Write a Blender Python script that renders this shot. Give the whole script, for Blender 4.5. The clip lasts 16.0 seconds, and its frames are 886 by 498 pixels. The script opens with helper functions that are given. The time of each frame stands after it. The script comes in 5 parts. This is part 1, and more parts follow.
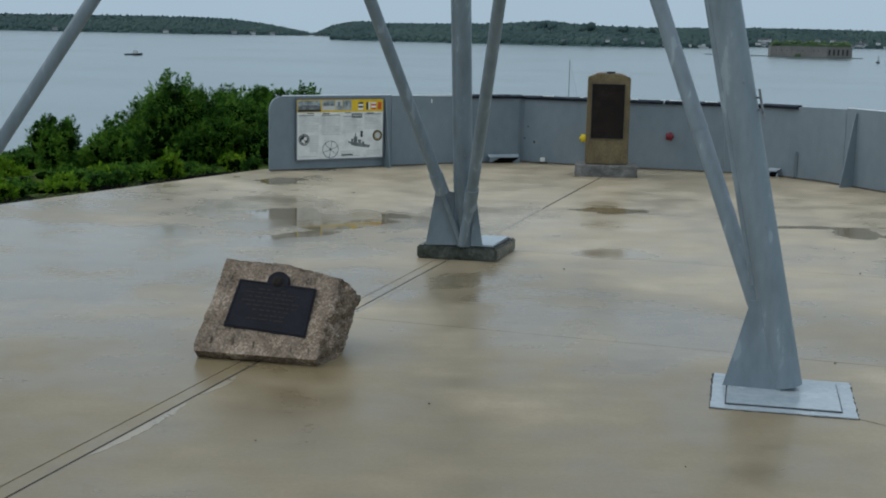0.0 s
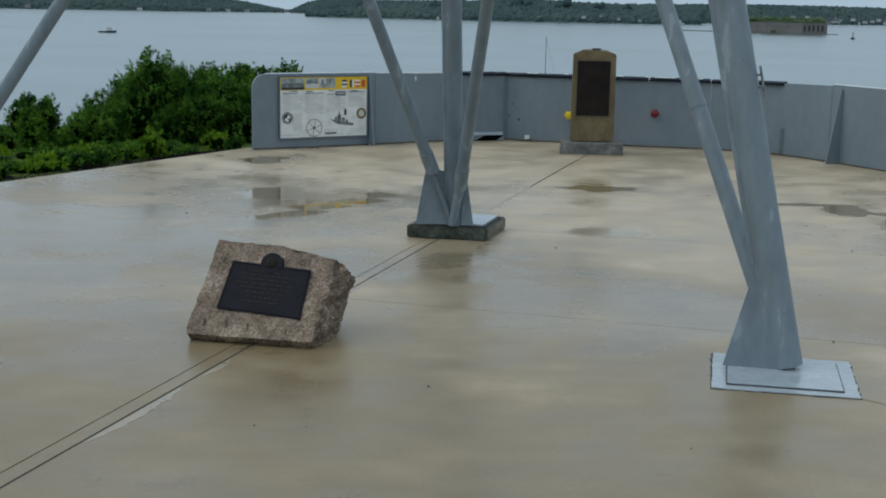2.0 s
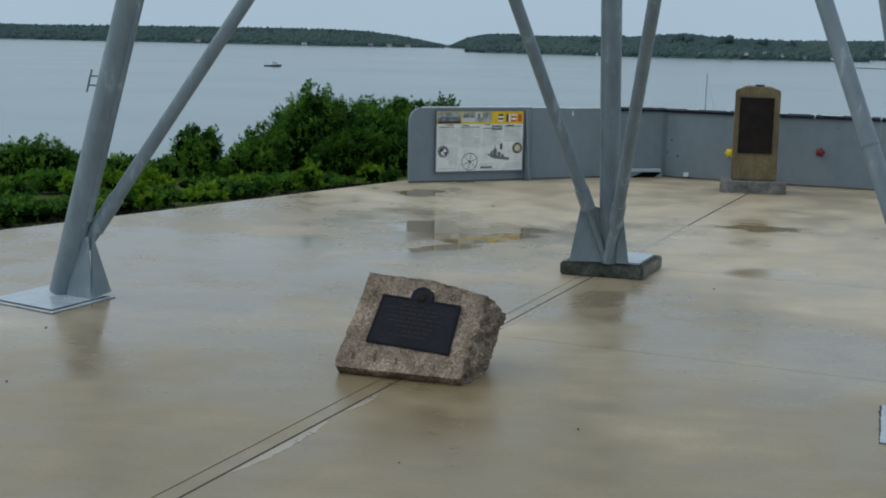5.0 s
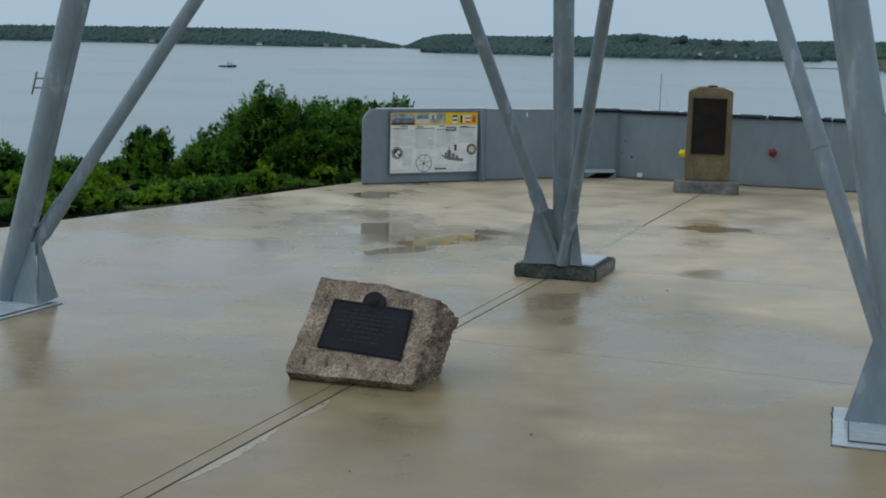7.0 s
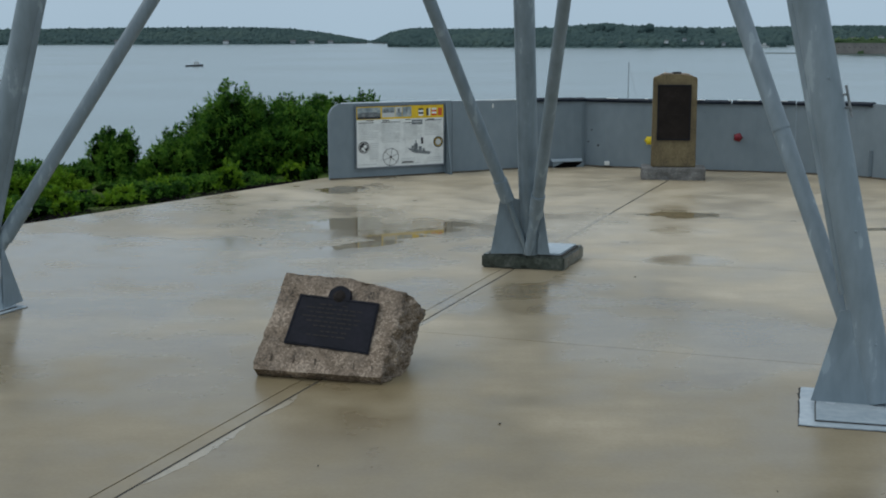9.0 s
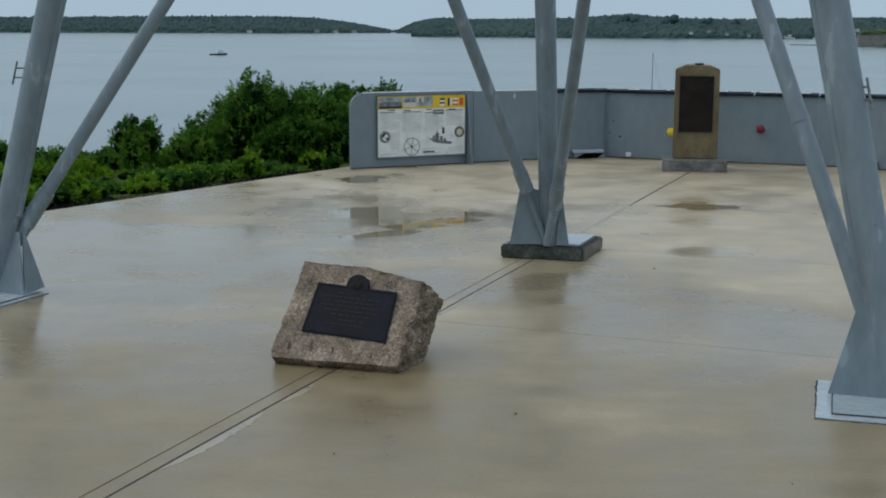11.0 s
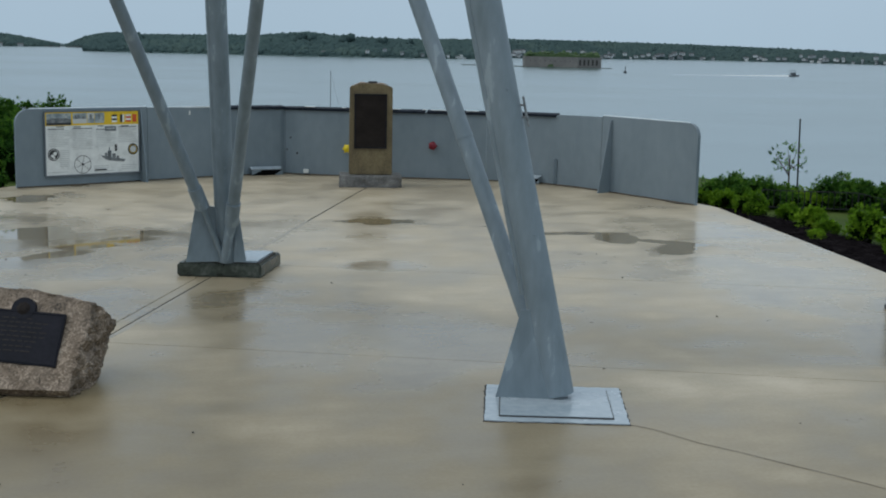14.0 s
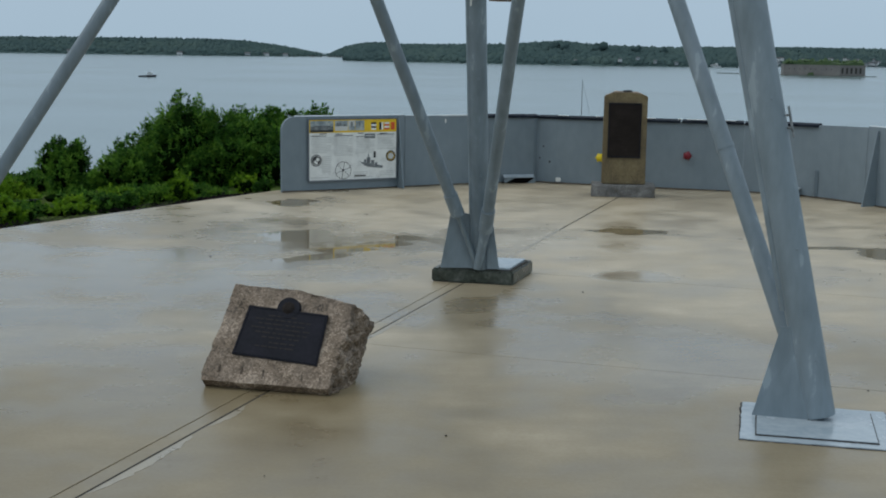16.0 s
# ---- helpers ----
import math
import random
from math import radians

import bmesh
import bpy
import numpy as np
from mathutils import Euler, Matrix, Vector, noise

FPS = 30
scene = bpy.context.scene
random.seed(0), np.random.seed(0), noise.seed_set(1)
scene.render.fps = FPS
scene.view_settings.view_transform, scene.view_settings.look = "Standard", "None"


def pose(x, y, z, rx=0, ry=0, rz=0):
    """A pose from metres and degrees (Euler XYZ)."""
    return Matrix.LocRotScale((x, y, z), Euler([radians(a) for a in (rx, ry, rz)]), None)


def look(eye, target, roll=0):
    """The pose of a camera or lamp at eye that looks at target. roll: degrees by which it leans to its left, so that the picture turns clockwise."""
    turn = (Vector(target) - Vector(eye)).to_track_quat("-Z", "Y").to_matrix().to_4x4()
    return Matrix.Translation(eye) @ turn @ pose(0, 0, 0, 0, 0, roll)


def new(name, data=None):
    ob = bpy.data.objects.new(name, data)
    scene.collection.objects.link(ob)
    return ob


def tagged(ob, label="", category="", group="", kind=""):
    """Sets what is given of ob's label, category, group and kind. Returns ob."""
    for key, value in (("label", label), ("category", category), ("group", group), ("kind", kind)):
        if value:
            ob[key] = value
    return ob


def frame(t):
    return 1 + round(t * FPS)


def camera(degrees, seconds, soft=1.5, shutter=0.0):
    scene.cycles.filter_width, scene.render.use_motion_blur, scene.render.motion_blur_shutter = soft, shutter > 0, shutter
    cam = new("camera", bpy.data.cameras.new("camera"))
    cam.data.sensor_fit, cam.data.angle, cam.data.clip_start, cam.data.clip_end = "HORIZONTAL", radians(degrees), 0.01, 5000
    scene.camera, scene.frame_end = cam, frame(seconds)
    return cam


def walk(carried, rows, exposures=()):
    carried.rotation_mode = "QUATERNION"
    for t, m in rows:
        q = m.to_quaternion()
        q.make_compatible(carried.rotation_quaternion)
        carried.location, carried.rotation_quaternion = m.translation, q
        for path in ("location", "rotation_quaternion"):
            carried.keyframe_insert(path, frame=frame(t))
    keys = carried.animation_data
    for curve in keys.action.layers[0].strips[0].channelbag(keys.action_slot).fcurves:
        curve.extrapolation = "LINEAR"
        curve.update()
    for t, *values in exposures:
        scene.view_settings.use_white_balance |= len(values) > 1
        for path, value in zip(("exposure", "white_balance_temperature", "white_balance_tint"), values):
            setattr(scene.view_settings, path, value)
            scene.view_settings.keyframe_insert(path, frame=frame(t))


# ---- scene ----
cam = camera(37.9, 16.0, soft=1.9)

PATH = [
    (0, (0.087, 0.072, 2.009), (0.152, 2.042, 1.672), 1.2),
    (0.5, (0.074, 0.086, 2.003), (0.087, 2.057, 1.663), 1.0),
    (1, (0.054, 0.118, 2.01), (0.061, 2.088, 1.662), 1.1),
    (1.5, (0.025, 0.142, 2.008), (0.073, 2.109, 1.653), 1.1),
    (2, (-0.025, 0.177, 2.007), (0.076, 2.14, 1.636), 1.1),
    (2.5, (-0.075, 0.195, 2.007), (0.021, 2.159, 1.643), 0.4),
    (3, (-0.102, 0.206, 2.004), (-0.041, 2.172, 1.641), 0.7),
    (3.5, (-0.103, 0.205, 2.006), (-0.055, 2.172, 1.649), 0.8),
    (4, (-0.113, 0.265, 1.993), (-0.096, 2.234, 1.641), 0.8),
    (4.5, (-0.058, 0.317, 1.981), (-0.179, 2.284, 1.64), 1.1),
    (4.7, (-0.033, 0.326, 1.985), (-0.171, 2.295, 1.659), 1.3),
    (6.8, (0.01, 0.389, 1.998), (-0.077, 2.361, 1.681), 1.3),
    (7, (0.008, 0.407, 2.0), (-0.063, 2.38, 1.679), 1.3),
    (7.5, (0.014, 0.383, 1.997), (-0.06, 2.362, 1.724), 1.0),
    (8, (0.047, 0.371, 2.004), (0.017, 2.349, 1.71), 0.7),
    (8.5, (0.05, 0.397, 1.99), (0.077, 2.372, 1.677), 0.6),
    (9, (0.056, 0.42, 1.985), (0.027, 2.393, 1.655), -0.1),
    (9.2, (0.047, 0.43, 1.974), (-0.006, 2.402, 1.645), -0.1),
    (11.5, (0.088, 0.393, 1.989), (0.025, 2.361, 1.642), 0.2),
    (12, (0.1, 0.372, 1.991), (0.044, 2.341, 1.648), 0.3),
    (12.5, (0.14, 0.339, 1.991), (0.196, 2.309, 1.653), 0.4),
    (13, (0.152, 0.376, 1.985), (0.429, 2.328, 1.651), 1.1),
    (13.5, (0.153, 0.374, 1.986), (0.572, 2.303, 1.664), 1.2),
    (13.72, (0.143, 0.361, 1.986), (0.586, 2.295, 1.673), 1.2),
    (14, (0.119, 0.343, 1.986), (0.542, 2.272, 1.673), 1.2),
    (14.5, (0.104, 0.356, 1.985), (0.409, 2.308, 1.672), 0.9),
    (15, (0.087, 0.361, 1.985), (0.254, 2.329, 1.674), 0.7),
    (15.5, (0.082, 0.366, 1.985), (0.156, 2.34, 1.673), 0.8),
    (16, (0.078, 0.355, 1.988), (0.122, 2.331, 1.681), 0.9),
]
walk(cam, [(t, look(eye, target, roll)) for t, eye, target, roll in PATH])

# ---- world, sun, exposure ----
SUN_EL, SUN_AZ = radians(46), radians(262)
world = bpy.data.worlds.new("overcast_sky")
scene.world = world
world.use_nodes = True
wn, wl = world.node_tree.nodes, world.node_tree.links
wn.clear()
w_out = wn.new("ShaderNodeOutputWorld")
w_bg = wn.new("ShaderNodeBackground")
w_bg.inputs["Strength"].default_value = 0.1
w_sky = wn.new("ShaderNodeTexSky")
w_sky.sky_type = "NISHITA"
w_sky.sun_disc = False
w_sky.sun_elevation, w_sky.sun_rotation = SUN_EL, SUN_AZ
w_sky.dust_density, w_sky.air_density = 4.0, 1.0
w_tc = wn.new("ShaderNodeTexCoord")
w_sep = wn.new("ShaderNodeSeparateXYZ")
w_ramp = wn.new("ShaderNodeValToRGB")
w_ramp.color_ramp.elements[0].position = 0.0
w_ramp.color_ramp.elements[0].color = (0.405, 0.538, 0.655, 1)
w_ramp.color_ramp.elements[1].position = 0.85
w_ramp.color_ramp.elements[1].color = (0.69, 0.77, 0.835, 1)
w_high = w_ramp.color_ramp.elements.new(0.30)
w_high.color = (0.56, 0.685, 0.80, 1)
w_mid = w_ramp.color_ramp.elements.new(0.07)
w_mid.color = (0.418, 0.55, 0.68, 1)
w_cloud = wn.new("ShaderNodeTexNoise")
w_cloud.inputs["Scale"].default_value = 2.2
w_cloud.inputs["Detail"].default_value = 5
w_cmap = wn.new("ShaderNodeMapRange")
w_cmap.inputs["To Min"].default_value, w_cmap.inputs["To Max"].default_value = 9.0, 11.2
w_scale = wn.new("ShaderNodeVectorMath")
w_scale.operation = "SCALE"
w_mix = wn.new("ShaderNodeMix")
w_mix.data_type = "RGBA"
w_mix.inputs["Factor"].default_value = 0.92
wl.new(w_tc.outputs["Generated"], w_sep.inputs[0])
wl.new(w_tc.outputs["Generated"], w_cloud.inputs["Vector"])
wl.new(w_sep.outputs["Z"], w_ramp.inputs["Fac"])
wl.new(w_cloud.outputs["Fac"], w_cmap.inputs["Value"])
wl.new(w_ramp.outputs["Color"], w_scale.inputs[0])
wl.new(w_cmap.outputs["Result"], w_scale.inputs["Scale"])
wl.new(w_sky.outputs["Color"], w_mix.inputs["A"])
wl.new(w_scale.outputs["Vector"], w_mix.inputs["B"])
wl.new(w_mix.outputs["Result"], w_bg.inputs["Color"])
wl.new(w_bg.outputs["Background"], w_out.inputs["Surface"])

sun = new("sun", bpy.data.lights.new("sun", "SUN"))
sun.data.energy, sun.data.angle, sun.data.color = 0.5, radians(40), (1.0, 0.97, 0.92)
sun.matrix_world = look((20 * math.sin(SUN_AZ), 20 * math.cos(SUN_AZ), 20 * math.tan(SUN_EL)), (0, 0, 0))


# ---- materials ----
def material(name, colours, rough=(0.5, 0.7), metal=0.0, scale=4.0, fine=40.0, bump=0.15, stretch=(1, 1, 1), per="", amount=0.30, spec=0.5, depth=0.01, coat=0.0, stops=(0.34, 0.5, 0.66)):
    """A surface whose colour wanders between three colours at two scales, with its own relief."""
    m = bpy.data.materials.new(name)
    m.use_nodes = True
    n, l = m.node_tree.nodes, m.node_tree.links
    b = n["Principled BSDF"]
    tc = n.new("ShaderNodeTexCoord")
    mp = n.new("ShaderNodeMapping")
    mp.inputs["Scale"].default_value = stretch
    l.new(tc.outputs["Object"], mp.inputs["Vector"])
    big, small = n.new("ShaderNodeTexNoise"), n.new("ShaderNodeTexNoise")
    big.inputs["Scale"].default_value, big.inputs["Detail"].default_value = scale, 6
    small.inputs["Scale"].default_value, small.inputs["Detail"].default_value = fine, 4
    big.inputs["Roughness"].default_value = 0.6
    for t in (big, small):
        l.new(mp.outputs["Vector"], t.inputs["Vector"])
    mix = n.new("ShaderNodeMath")
    mix.operation = "MULTIPLY_ADD"
    mix.inputs[1].default_value = 0.35
    add = n.new("ShaderNodeMath")
    add.operation = "MULTIPLY_ADD"
    add.inputs[1].default_value = 0.65
    add.inputs[2].default_value = 0.0
    l.new(big.outputs["Fac"], add.inputs[0])
    l.new(small.outputs["Fac"], mix.inputs[0])
    l.new(add.outputs[0], mix.inputs[2])
    ramp = n.new("ShaderNodeValToRGB")
    ramp.color_ramp.elements[0].position, ramp.color_ramp.elements[1].position = stops[0], stops[2]
    ramp.color_ramp.elements[0].color = (*colours[0], 1)
    ramp.color_ramp.elements[1].color = (*colours[-1], 1)
    if len(colours) == 3:
        e = ramp.color_ramp.elements.new(stops[1])
        e.color = (*colours[1], 1)
    fac = mix.outputs[0]
    if per:
        src = n.new("ShaderNodeNewGeometry").outputs["Random Per Island"] if per == "island" else n.new("ShaderNodeObjectInfo").outputs["Random"]
        blend = n.new("ShaderNodeMath")
        blend.operation = "MULTIPLY_ADD"
        blend.inputs[1].default_value = amount
        shift = n.new("ShaderNodeMath")
        shift.operation = "SUBTRACT"
        shift.inputs[1].default_value = amount / 2
        l.new(src, blend.inputs[0])
        l.new(fac, blend.inputs[2])
        l.new(blend.outputs[0], shift.inputs[0])
        fac = shift.outputs[0]
    l.new(fac, ramp.inputs["Fac"])
    l.new(ramp.outputs["Color"], b.inputs["Base Color"])
    mr = n.new("ShaderNodeMapRange")
    mr.inputs["From Min"].default_value, mr.inputs["From Max"].default_value = 0.35, 0.65
    mr.inputs["To Min"].default_value, mr.inputs["To Max"].default_value = rough
    l.new(big.outputs["Fac"], mr.inputs["Value"])
    l.new(mr.outputs["Result"], b.inputs["Roughness"])
    b.inputs["Metallic"].default_value = metal
    b.inputs["Specular IOR Level"].default_value = spec
    b.inputs["Coat Weight"].default_value = coat
    if bump:
        bp = n.new("ShaderNodeBump")
        bp.inputs["Strength"].default_value, bp.inputs["Distance"].default_value = bump, depth
        l.new(mix.outputs[0], bp.inputs["Height"])
        l.new(bp.outputs["Normal"], b.inputs["Normal"])
    return m


def plain(name, colour, rough=0.5, metal=0.0):
    return material(name, (tuple(c * 0.85 for c in colour), colour, tuple(min(1, c * 1.12) for c in colour)), (rough * 0.85, min(1, rough * 1.15)), metal, 6, 60, 0.05)


def wet_concrete():
    """Tan concrete after rain: dry, damp and flooded patches, each with its own gloss."""
    m = bpy.data.materials.new("wet_concrete")
    m.use_nodes = True
    n, l = m.node_tree.nodes, m.node_tree.links
    b = n["Principled BSDF"]
    pos = n.new("ShaderNodeTexCoord").outputs["Object"]

    def math_node(op, a, c=None, d=None):
        k = n.new("ShaderNodeMath")
        k.operation = op
        for i, v in enumerate((a, c, d)):
            if v is None:
                continue
            if isinstance(v, (int, float)):
                k.inputs[i].default_value = v
            else:
                l.new(v, k.inputs[i])
        return k.outputs[0]

    def cloud(scale, detail, stretch=(1, 1, 1), rough=0.55):
        mp = n.new("ShaderNodeMapping")
        mp.inputs["Scale"].default_value = stretch
        l.new(pos, mp.inputs["Vector"])
        t = n.new("ShaderNodeTexNoise")
        t.inputs["Scale"].default_value, t.inputs["Detail"].default_value, t.inputs["Roughness"].default_value = scale, detail, rough
        l.new(mp.outputs["Vector"], t.inputs["Vector"])
        return t.outputs["Fac"]

    def step(v, lo, hi, to0=0.0, to1=1.0):
        k = n.new("ShaderNodeMapRange")
        k.interpolation_type = "SMOOTHSTEP"
        for name, x in (("From Min", lo), ("From Max", hi), ("To Min", to0), ("To Max", to1)):
            k.inputs[name].default_value = x
        l.new(v, k.inputs["Value"])
        return k.outputs["Result"]

    def patch(cx, cy, rx, ry, turn):
        """Distance from a patch's middle, 1 at its rim."""
        mp = n.new("ShaderNodeMapping")
        mp.vector_type = "TEXTURE"
        mp.inputs["Location"].default_value = (cx, cy, 0)
        mp.inputs["Rotation"].default_value = (0, 0, radians(turn))
        mp.inputs["Scale"].default_value = (rx, ry, 1000)
        l.new(pos, mp.inputs["Vector"])
        k = n.new("ShaderNodeVectorMath")
        k.operation = "LENGTH"
        l.new(mp.outputs["Vector"], k.inputs[0])
        return k.outputs["Value"]

    broad, mid, fine, sweep = cloud(0.42, 5), cloud(1.7, 6), cloud(42, 3), cloud(0.9, 5, (0.35, 1.5, 1))
    blotch = cloud(4.0, 6, (0.6, 1.1, 1), 0.58)
    ragged_edge = math_node("ADD", math_node("MULTIPLY_ADD", mid, 1.3, -0.65), math_node("MULTIPLY_ADD", blotch, 1.5, -0.75))
    pools = None
    for row in ((-1.14, 13.98, 0.40, 0.52, 0), (-0.92, 12.50, 0.46, 0.17, 36), (-0.64, 13.15, 0.34, 0.34, 20), (-0.25, 13.40, 0.36, 0.20, 25), (0.02, 13.90, 0.17, 0.17, 30), (-1.45, 16.95, 0.32, 0.34, 0),
                (2.44, 14.58, 0.42, 0.25, -8), (4.83, 13.12, 0.25, 0.42, -6), (4.40, 13.52, 0.46, 0.10, 3), (5.22, 12.82, 0.40, 0.14, -35), (5.20, 12.40, 0.20, 0.46, -24)):
        d = math_node("ADD", patch(*row), ragged_edge)
        pools = d if pools is None else math_node("SMOOTH_MIN", pools, d, 0.2)
    flood = step(pools, 0.86, 1.12, 1.0, 0.0)
    rim = step(pools, 1.0, 1.9, 0.55, 0.0)
    near = None
    for row in ((-1.1, 5.5, 5.3, 3.4, 15), (3.0, 8.4, 2.2, 1.1, -18), (-3.0, 10.6, 3.0, 4.0, -25), (-2.6, 7.2, 2.6, 2.6, 0), (3.9, 5.0, 2.4, 2.2, 0), (-4.0, 13.2, 2.2, 2.6, -30), (0.9, 9.6, 1.2, 1.3, 0)):
        d = patch(*row)
        near = d if near is None else math_node("SMOOTH_MIN", near, d, 0.3)
    damp = step(math_node("ADD", math_node("MULTIPLY", near, 0.42), math_node("MULTIPLY", broad, 1.3)), 0.80, 1.32, 1.0, 0.06)
    damp = math_node("MAXIMUM", math_node("MAXIMUM", damp, rim), flood)

    ramp = n.new("ShaderNodeValToRGB")
    for k, (p, c) in enumerate(((0.365, (0.308, 0.242, 0.151)), (0.635, (0.583, 0.502, 0.375)))):
        ramp.color_ramp.elements[k].position, ramp.color_ramp.elements[k].color = p, (*c, 1)
    e = ramp.color_ramp.elements.new(0.5)
    e.color = (0.432, 0.361, 0.246, 1)
    tone = math_node("MULTIPLY_ADD", sweep, 0.14, math_node("MULTIPLY_ADD", mid, 0.30, math_node("MULTIPLY_ADD", broad, 0.22, math_node("MULTIPLY_ADD", blotch, 0.22, math_node("MULTIPLY", fine, 0.12)))))
    l.new(tone, ramp.inputs["Fac"])
    wet = n.new("ShaderNodeMix")
    wet.data_type, wet.blend_type = "RGBA", "MULTIPLY"
    wet.inputs["B"].default_value = (0.555, 0.528, 0.452, 1)
    l.new(damp, wet.inputs["Factor"])
    l.new(ramp.outputs["Color"], wet.inputs["A"])
    l.new(wet.outputs["Result"], b.inputs["Base Color"])
    gloss = step(math_node("MULTIPLY_ADD", broad, 0.48, math_node("MULTIPLY_ADD", mid, 0.37, math_node("MULTIPLY_ADD", sweep, 0.10, math_node("MULTIPLY", blotch, 0.05)))), 0.40, 0.60, 0.15, 0.40)
    film = None
    for row in ((-2.2, 11.9, 2.0, 1.2, -18), (-1.25, 14.9, 0.75, 2.6, 0), (0.9, 13.9, 1.3, 1.0, 0), (1.9, 8.4, 0.9, 0.7, 0), (6.0, 13.6, 0.9, 1.6, 0), (5.5, 11.0, 1.2, 1.8, -15), (-3.4, 9.4, 1.8, 1.4, 0), (2.25, 13.35, 0.5, 0.35, 0), (2.0, 11.75, 0.5, 0.35, 0)):
        d = math_node("ADD", patch(*row), math_node("MULTIPLY_ADD", mid, 1.2, -0.6))
        film = d if film is None else math_node("SMOOTH_MIN", film, d, 0.3)
    film = step(film, 0.2, 1.6, 0.45, 1.0)
    dry = math_node("MULTIPLY", film, math_node("MULTIPLY_ADD", math_node("SUBTRACT", 1.0, damp), 0.11, gloss))
    # broomed finish towards the front of the terrace
    broomed = step(math_node("ADD", patch(-0.3, 4.6, 5.0, 3.9, 8), math_node("MULTIPLY_ADD", broad, 0.8, -0.4)), 0.6, 1.25, 0.085, 0.0)
    rough = math_node("MULTIPLY_ADD", math_node("SUBTRACT", 1.0, flood), math_node("ADD", dry, broomed), 0.035)
    l.new(rough, b.inputs["Roughness"])
    # a film of rainwater over the slab
    b.inputs["Coat Weight"].default_value, b.inputs["Coat IOR"].default_value = 0.12, 1.33
    l.new(math_node("MULTIPLY_ADD", rough, 0.9, 0.02), b.inputs["Coat Roughness"])
    bp = n.new("ShaderNodeBump")
    bp.inputs["Distance"].default_value = 0.0012
    l.new(math_node("MULTIPLY", math_node("SUBTRACT", 1.0, flood), 0.25), bp.inputs["Strength"])
    l.new(fine, bp.inputs["Height"])
    l.new(bp.outputs["Normal"], b.inputs["Normal"])
    return m




def granite(name, tones):
    """Coarse crystals of several tones, browned in patches, with a rough broken surface."""
    m = material(name, (tones[0], tones[2], tones[4]), (0.45, 0.75), 0, 7, 120, 0.6, depth=0.012)
    n, l = m.node_tree.nodes, m.node_tree.links
    pos = n.new("ShaderNodeTexCoord").outputs["Object"]
    crystal, patches = n.new("ShaderNodeTexVoronoi"), n.new("ShaderNodeTexNoise")
    crystal.inputs["Scale"].default_value = 100
    patches.inputs["Scale"].default_value, patches.inputs["Detail"].default_value = 6, 5
    for t in (crystal, patches):
        l.new(pos, t.inputs["Vector"])
    one = n.new("ShaderNodeSeparateColor")
    l.new(crystal.outputs["Color"], one.inputs["Color"])
    mixed = n.new("ShaderNodeMath")
    mixed.operation = "MULTIPLY_ADD"
    mixed.inputs[1].default_value = 0.52
    l.new(one.outputs["Red"], mixed.inputs[0])
    half_patch = n.new("ShaderNodeMath")
    half_patch.operation = "MULTIPLY_ADD"
    half_patch.inputs[1].default_value, half_patch.inputs[2].default_value = 1.3, -0.36
    l.new(patches.outputs["Fac"], half_patch.inputs[0])
    l.new(half_patch.outputs[0], mixed.inputs[2])
    ramp = n.new("ShaderNodeValToRGB")
    ramp.color_ramp.elements[0].position, ramp.color_ramp.elements[0].color = 0.10, (*tones[0], 1)
    ramp.color_ramp.elements[1].position, ramp.color_ramp.elements[1].color = 0.95, (*tones[4], 1)
    for p, c in ((0.28, tones[1]), (0.48, tones[2]), (0.70, tones[3])):
        e = ramp.color_ramp.elements.new(p)
        e.color = (*c, 1)
    l.new(mixed.outputs[0], ramp.inputs["Fac"])
    l.new(ramp.outputs["Color"], n["Principled BSDF"].inputs["Base Color"])
    return m


M_CONC = wet_concrete()
M_SEAM = material("damp_joint_dirt", ((0.075, 0.058, 0.038), (0.12, 0.095, 0.064), (0.18, 0.145, 0.10)), (0.5, 0.8), 0, 3, 40, 0.2)
M_HOLE = material("unlit_hole", ((0.003, 0.003, 0.003), (0.006, 0.006, 0.006)), (0.9, 1.0), 0, 5, 40, 0, spec=0.0)
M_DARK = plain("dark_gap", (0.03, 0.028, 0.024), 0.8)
M_GREY = material("bulwark_paint", ((0.148, 0.19, 0.218), (0.172, 0.218, 0.247), (0.195, 0.243, 0.273)), (0.35, 0.55), 0, 0.9, 9, 0.03, (1, 1, 0.6))
M_LEG = material("mast_paint", ((0.150, 0.195, 0.222), (0.205, 0.26, 0.298), (0.275, 0.338, 0.378)), (0.35, 0.55), 0, 6.5, 20, 0.06, (1, 1, 0.30), stops=(0.36, 0.575, 0.60))
# pale tone; on the bulwark edges it paints reflected sky
M_EDGE = plain("bright_edge", (0.62, 0.67, 0.70), 0.35)
M_PLATE = material("plate_paint", ((0.28, 0.345, 0.385), (0.36, 0.42, 0.46), (0.43, 0.49, 0.53)), (0.12, 0.3), 0, 3, 22, 0.05)
M_COPING = material("worn_dark_rail", ((0.007, 0.010, 0.017), (0.012, 0.017, 0.027), (0.040, 0.050, 0.066)), (0.5, 0.75), 0, 2.0, 9, 0.05, spec=0.12)
M_GRANITE = granite("pink_granite", ((0.045, 0.032, 0.021), (0.110, 0.080, 0.053), (0.170, 0.126, 0.087), (0.240, 0.181, 0.129), (0.42, 0.336, 0.257)))
# darker copy of the granite: side and underside shade plus brown stain
M_SPLIT_SHADE = granite("shaded_stained_granite", ((0.030, 0.020, 0.011), (0.078, 0.055, 0.034), (0.125, 0.090, 0.058), (0.19, 0.14, 0.095), (0.42, 0.34, 0.26)))
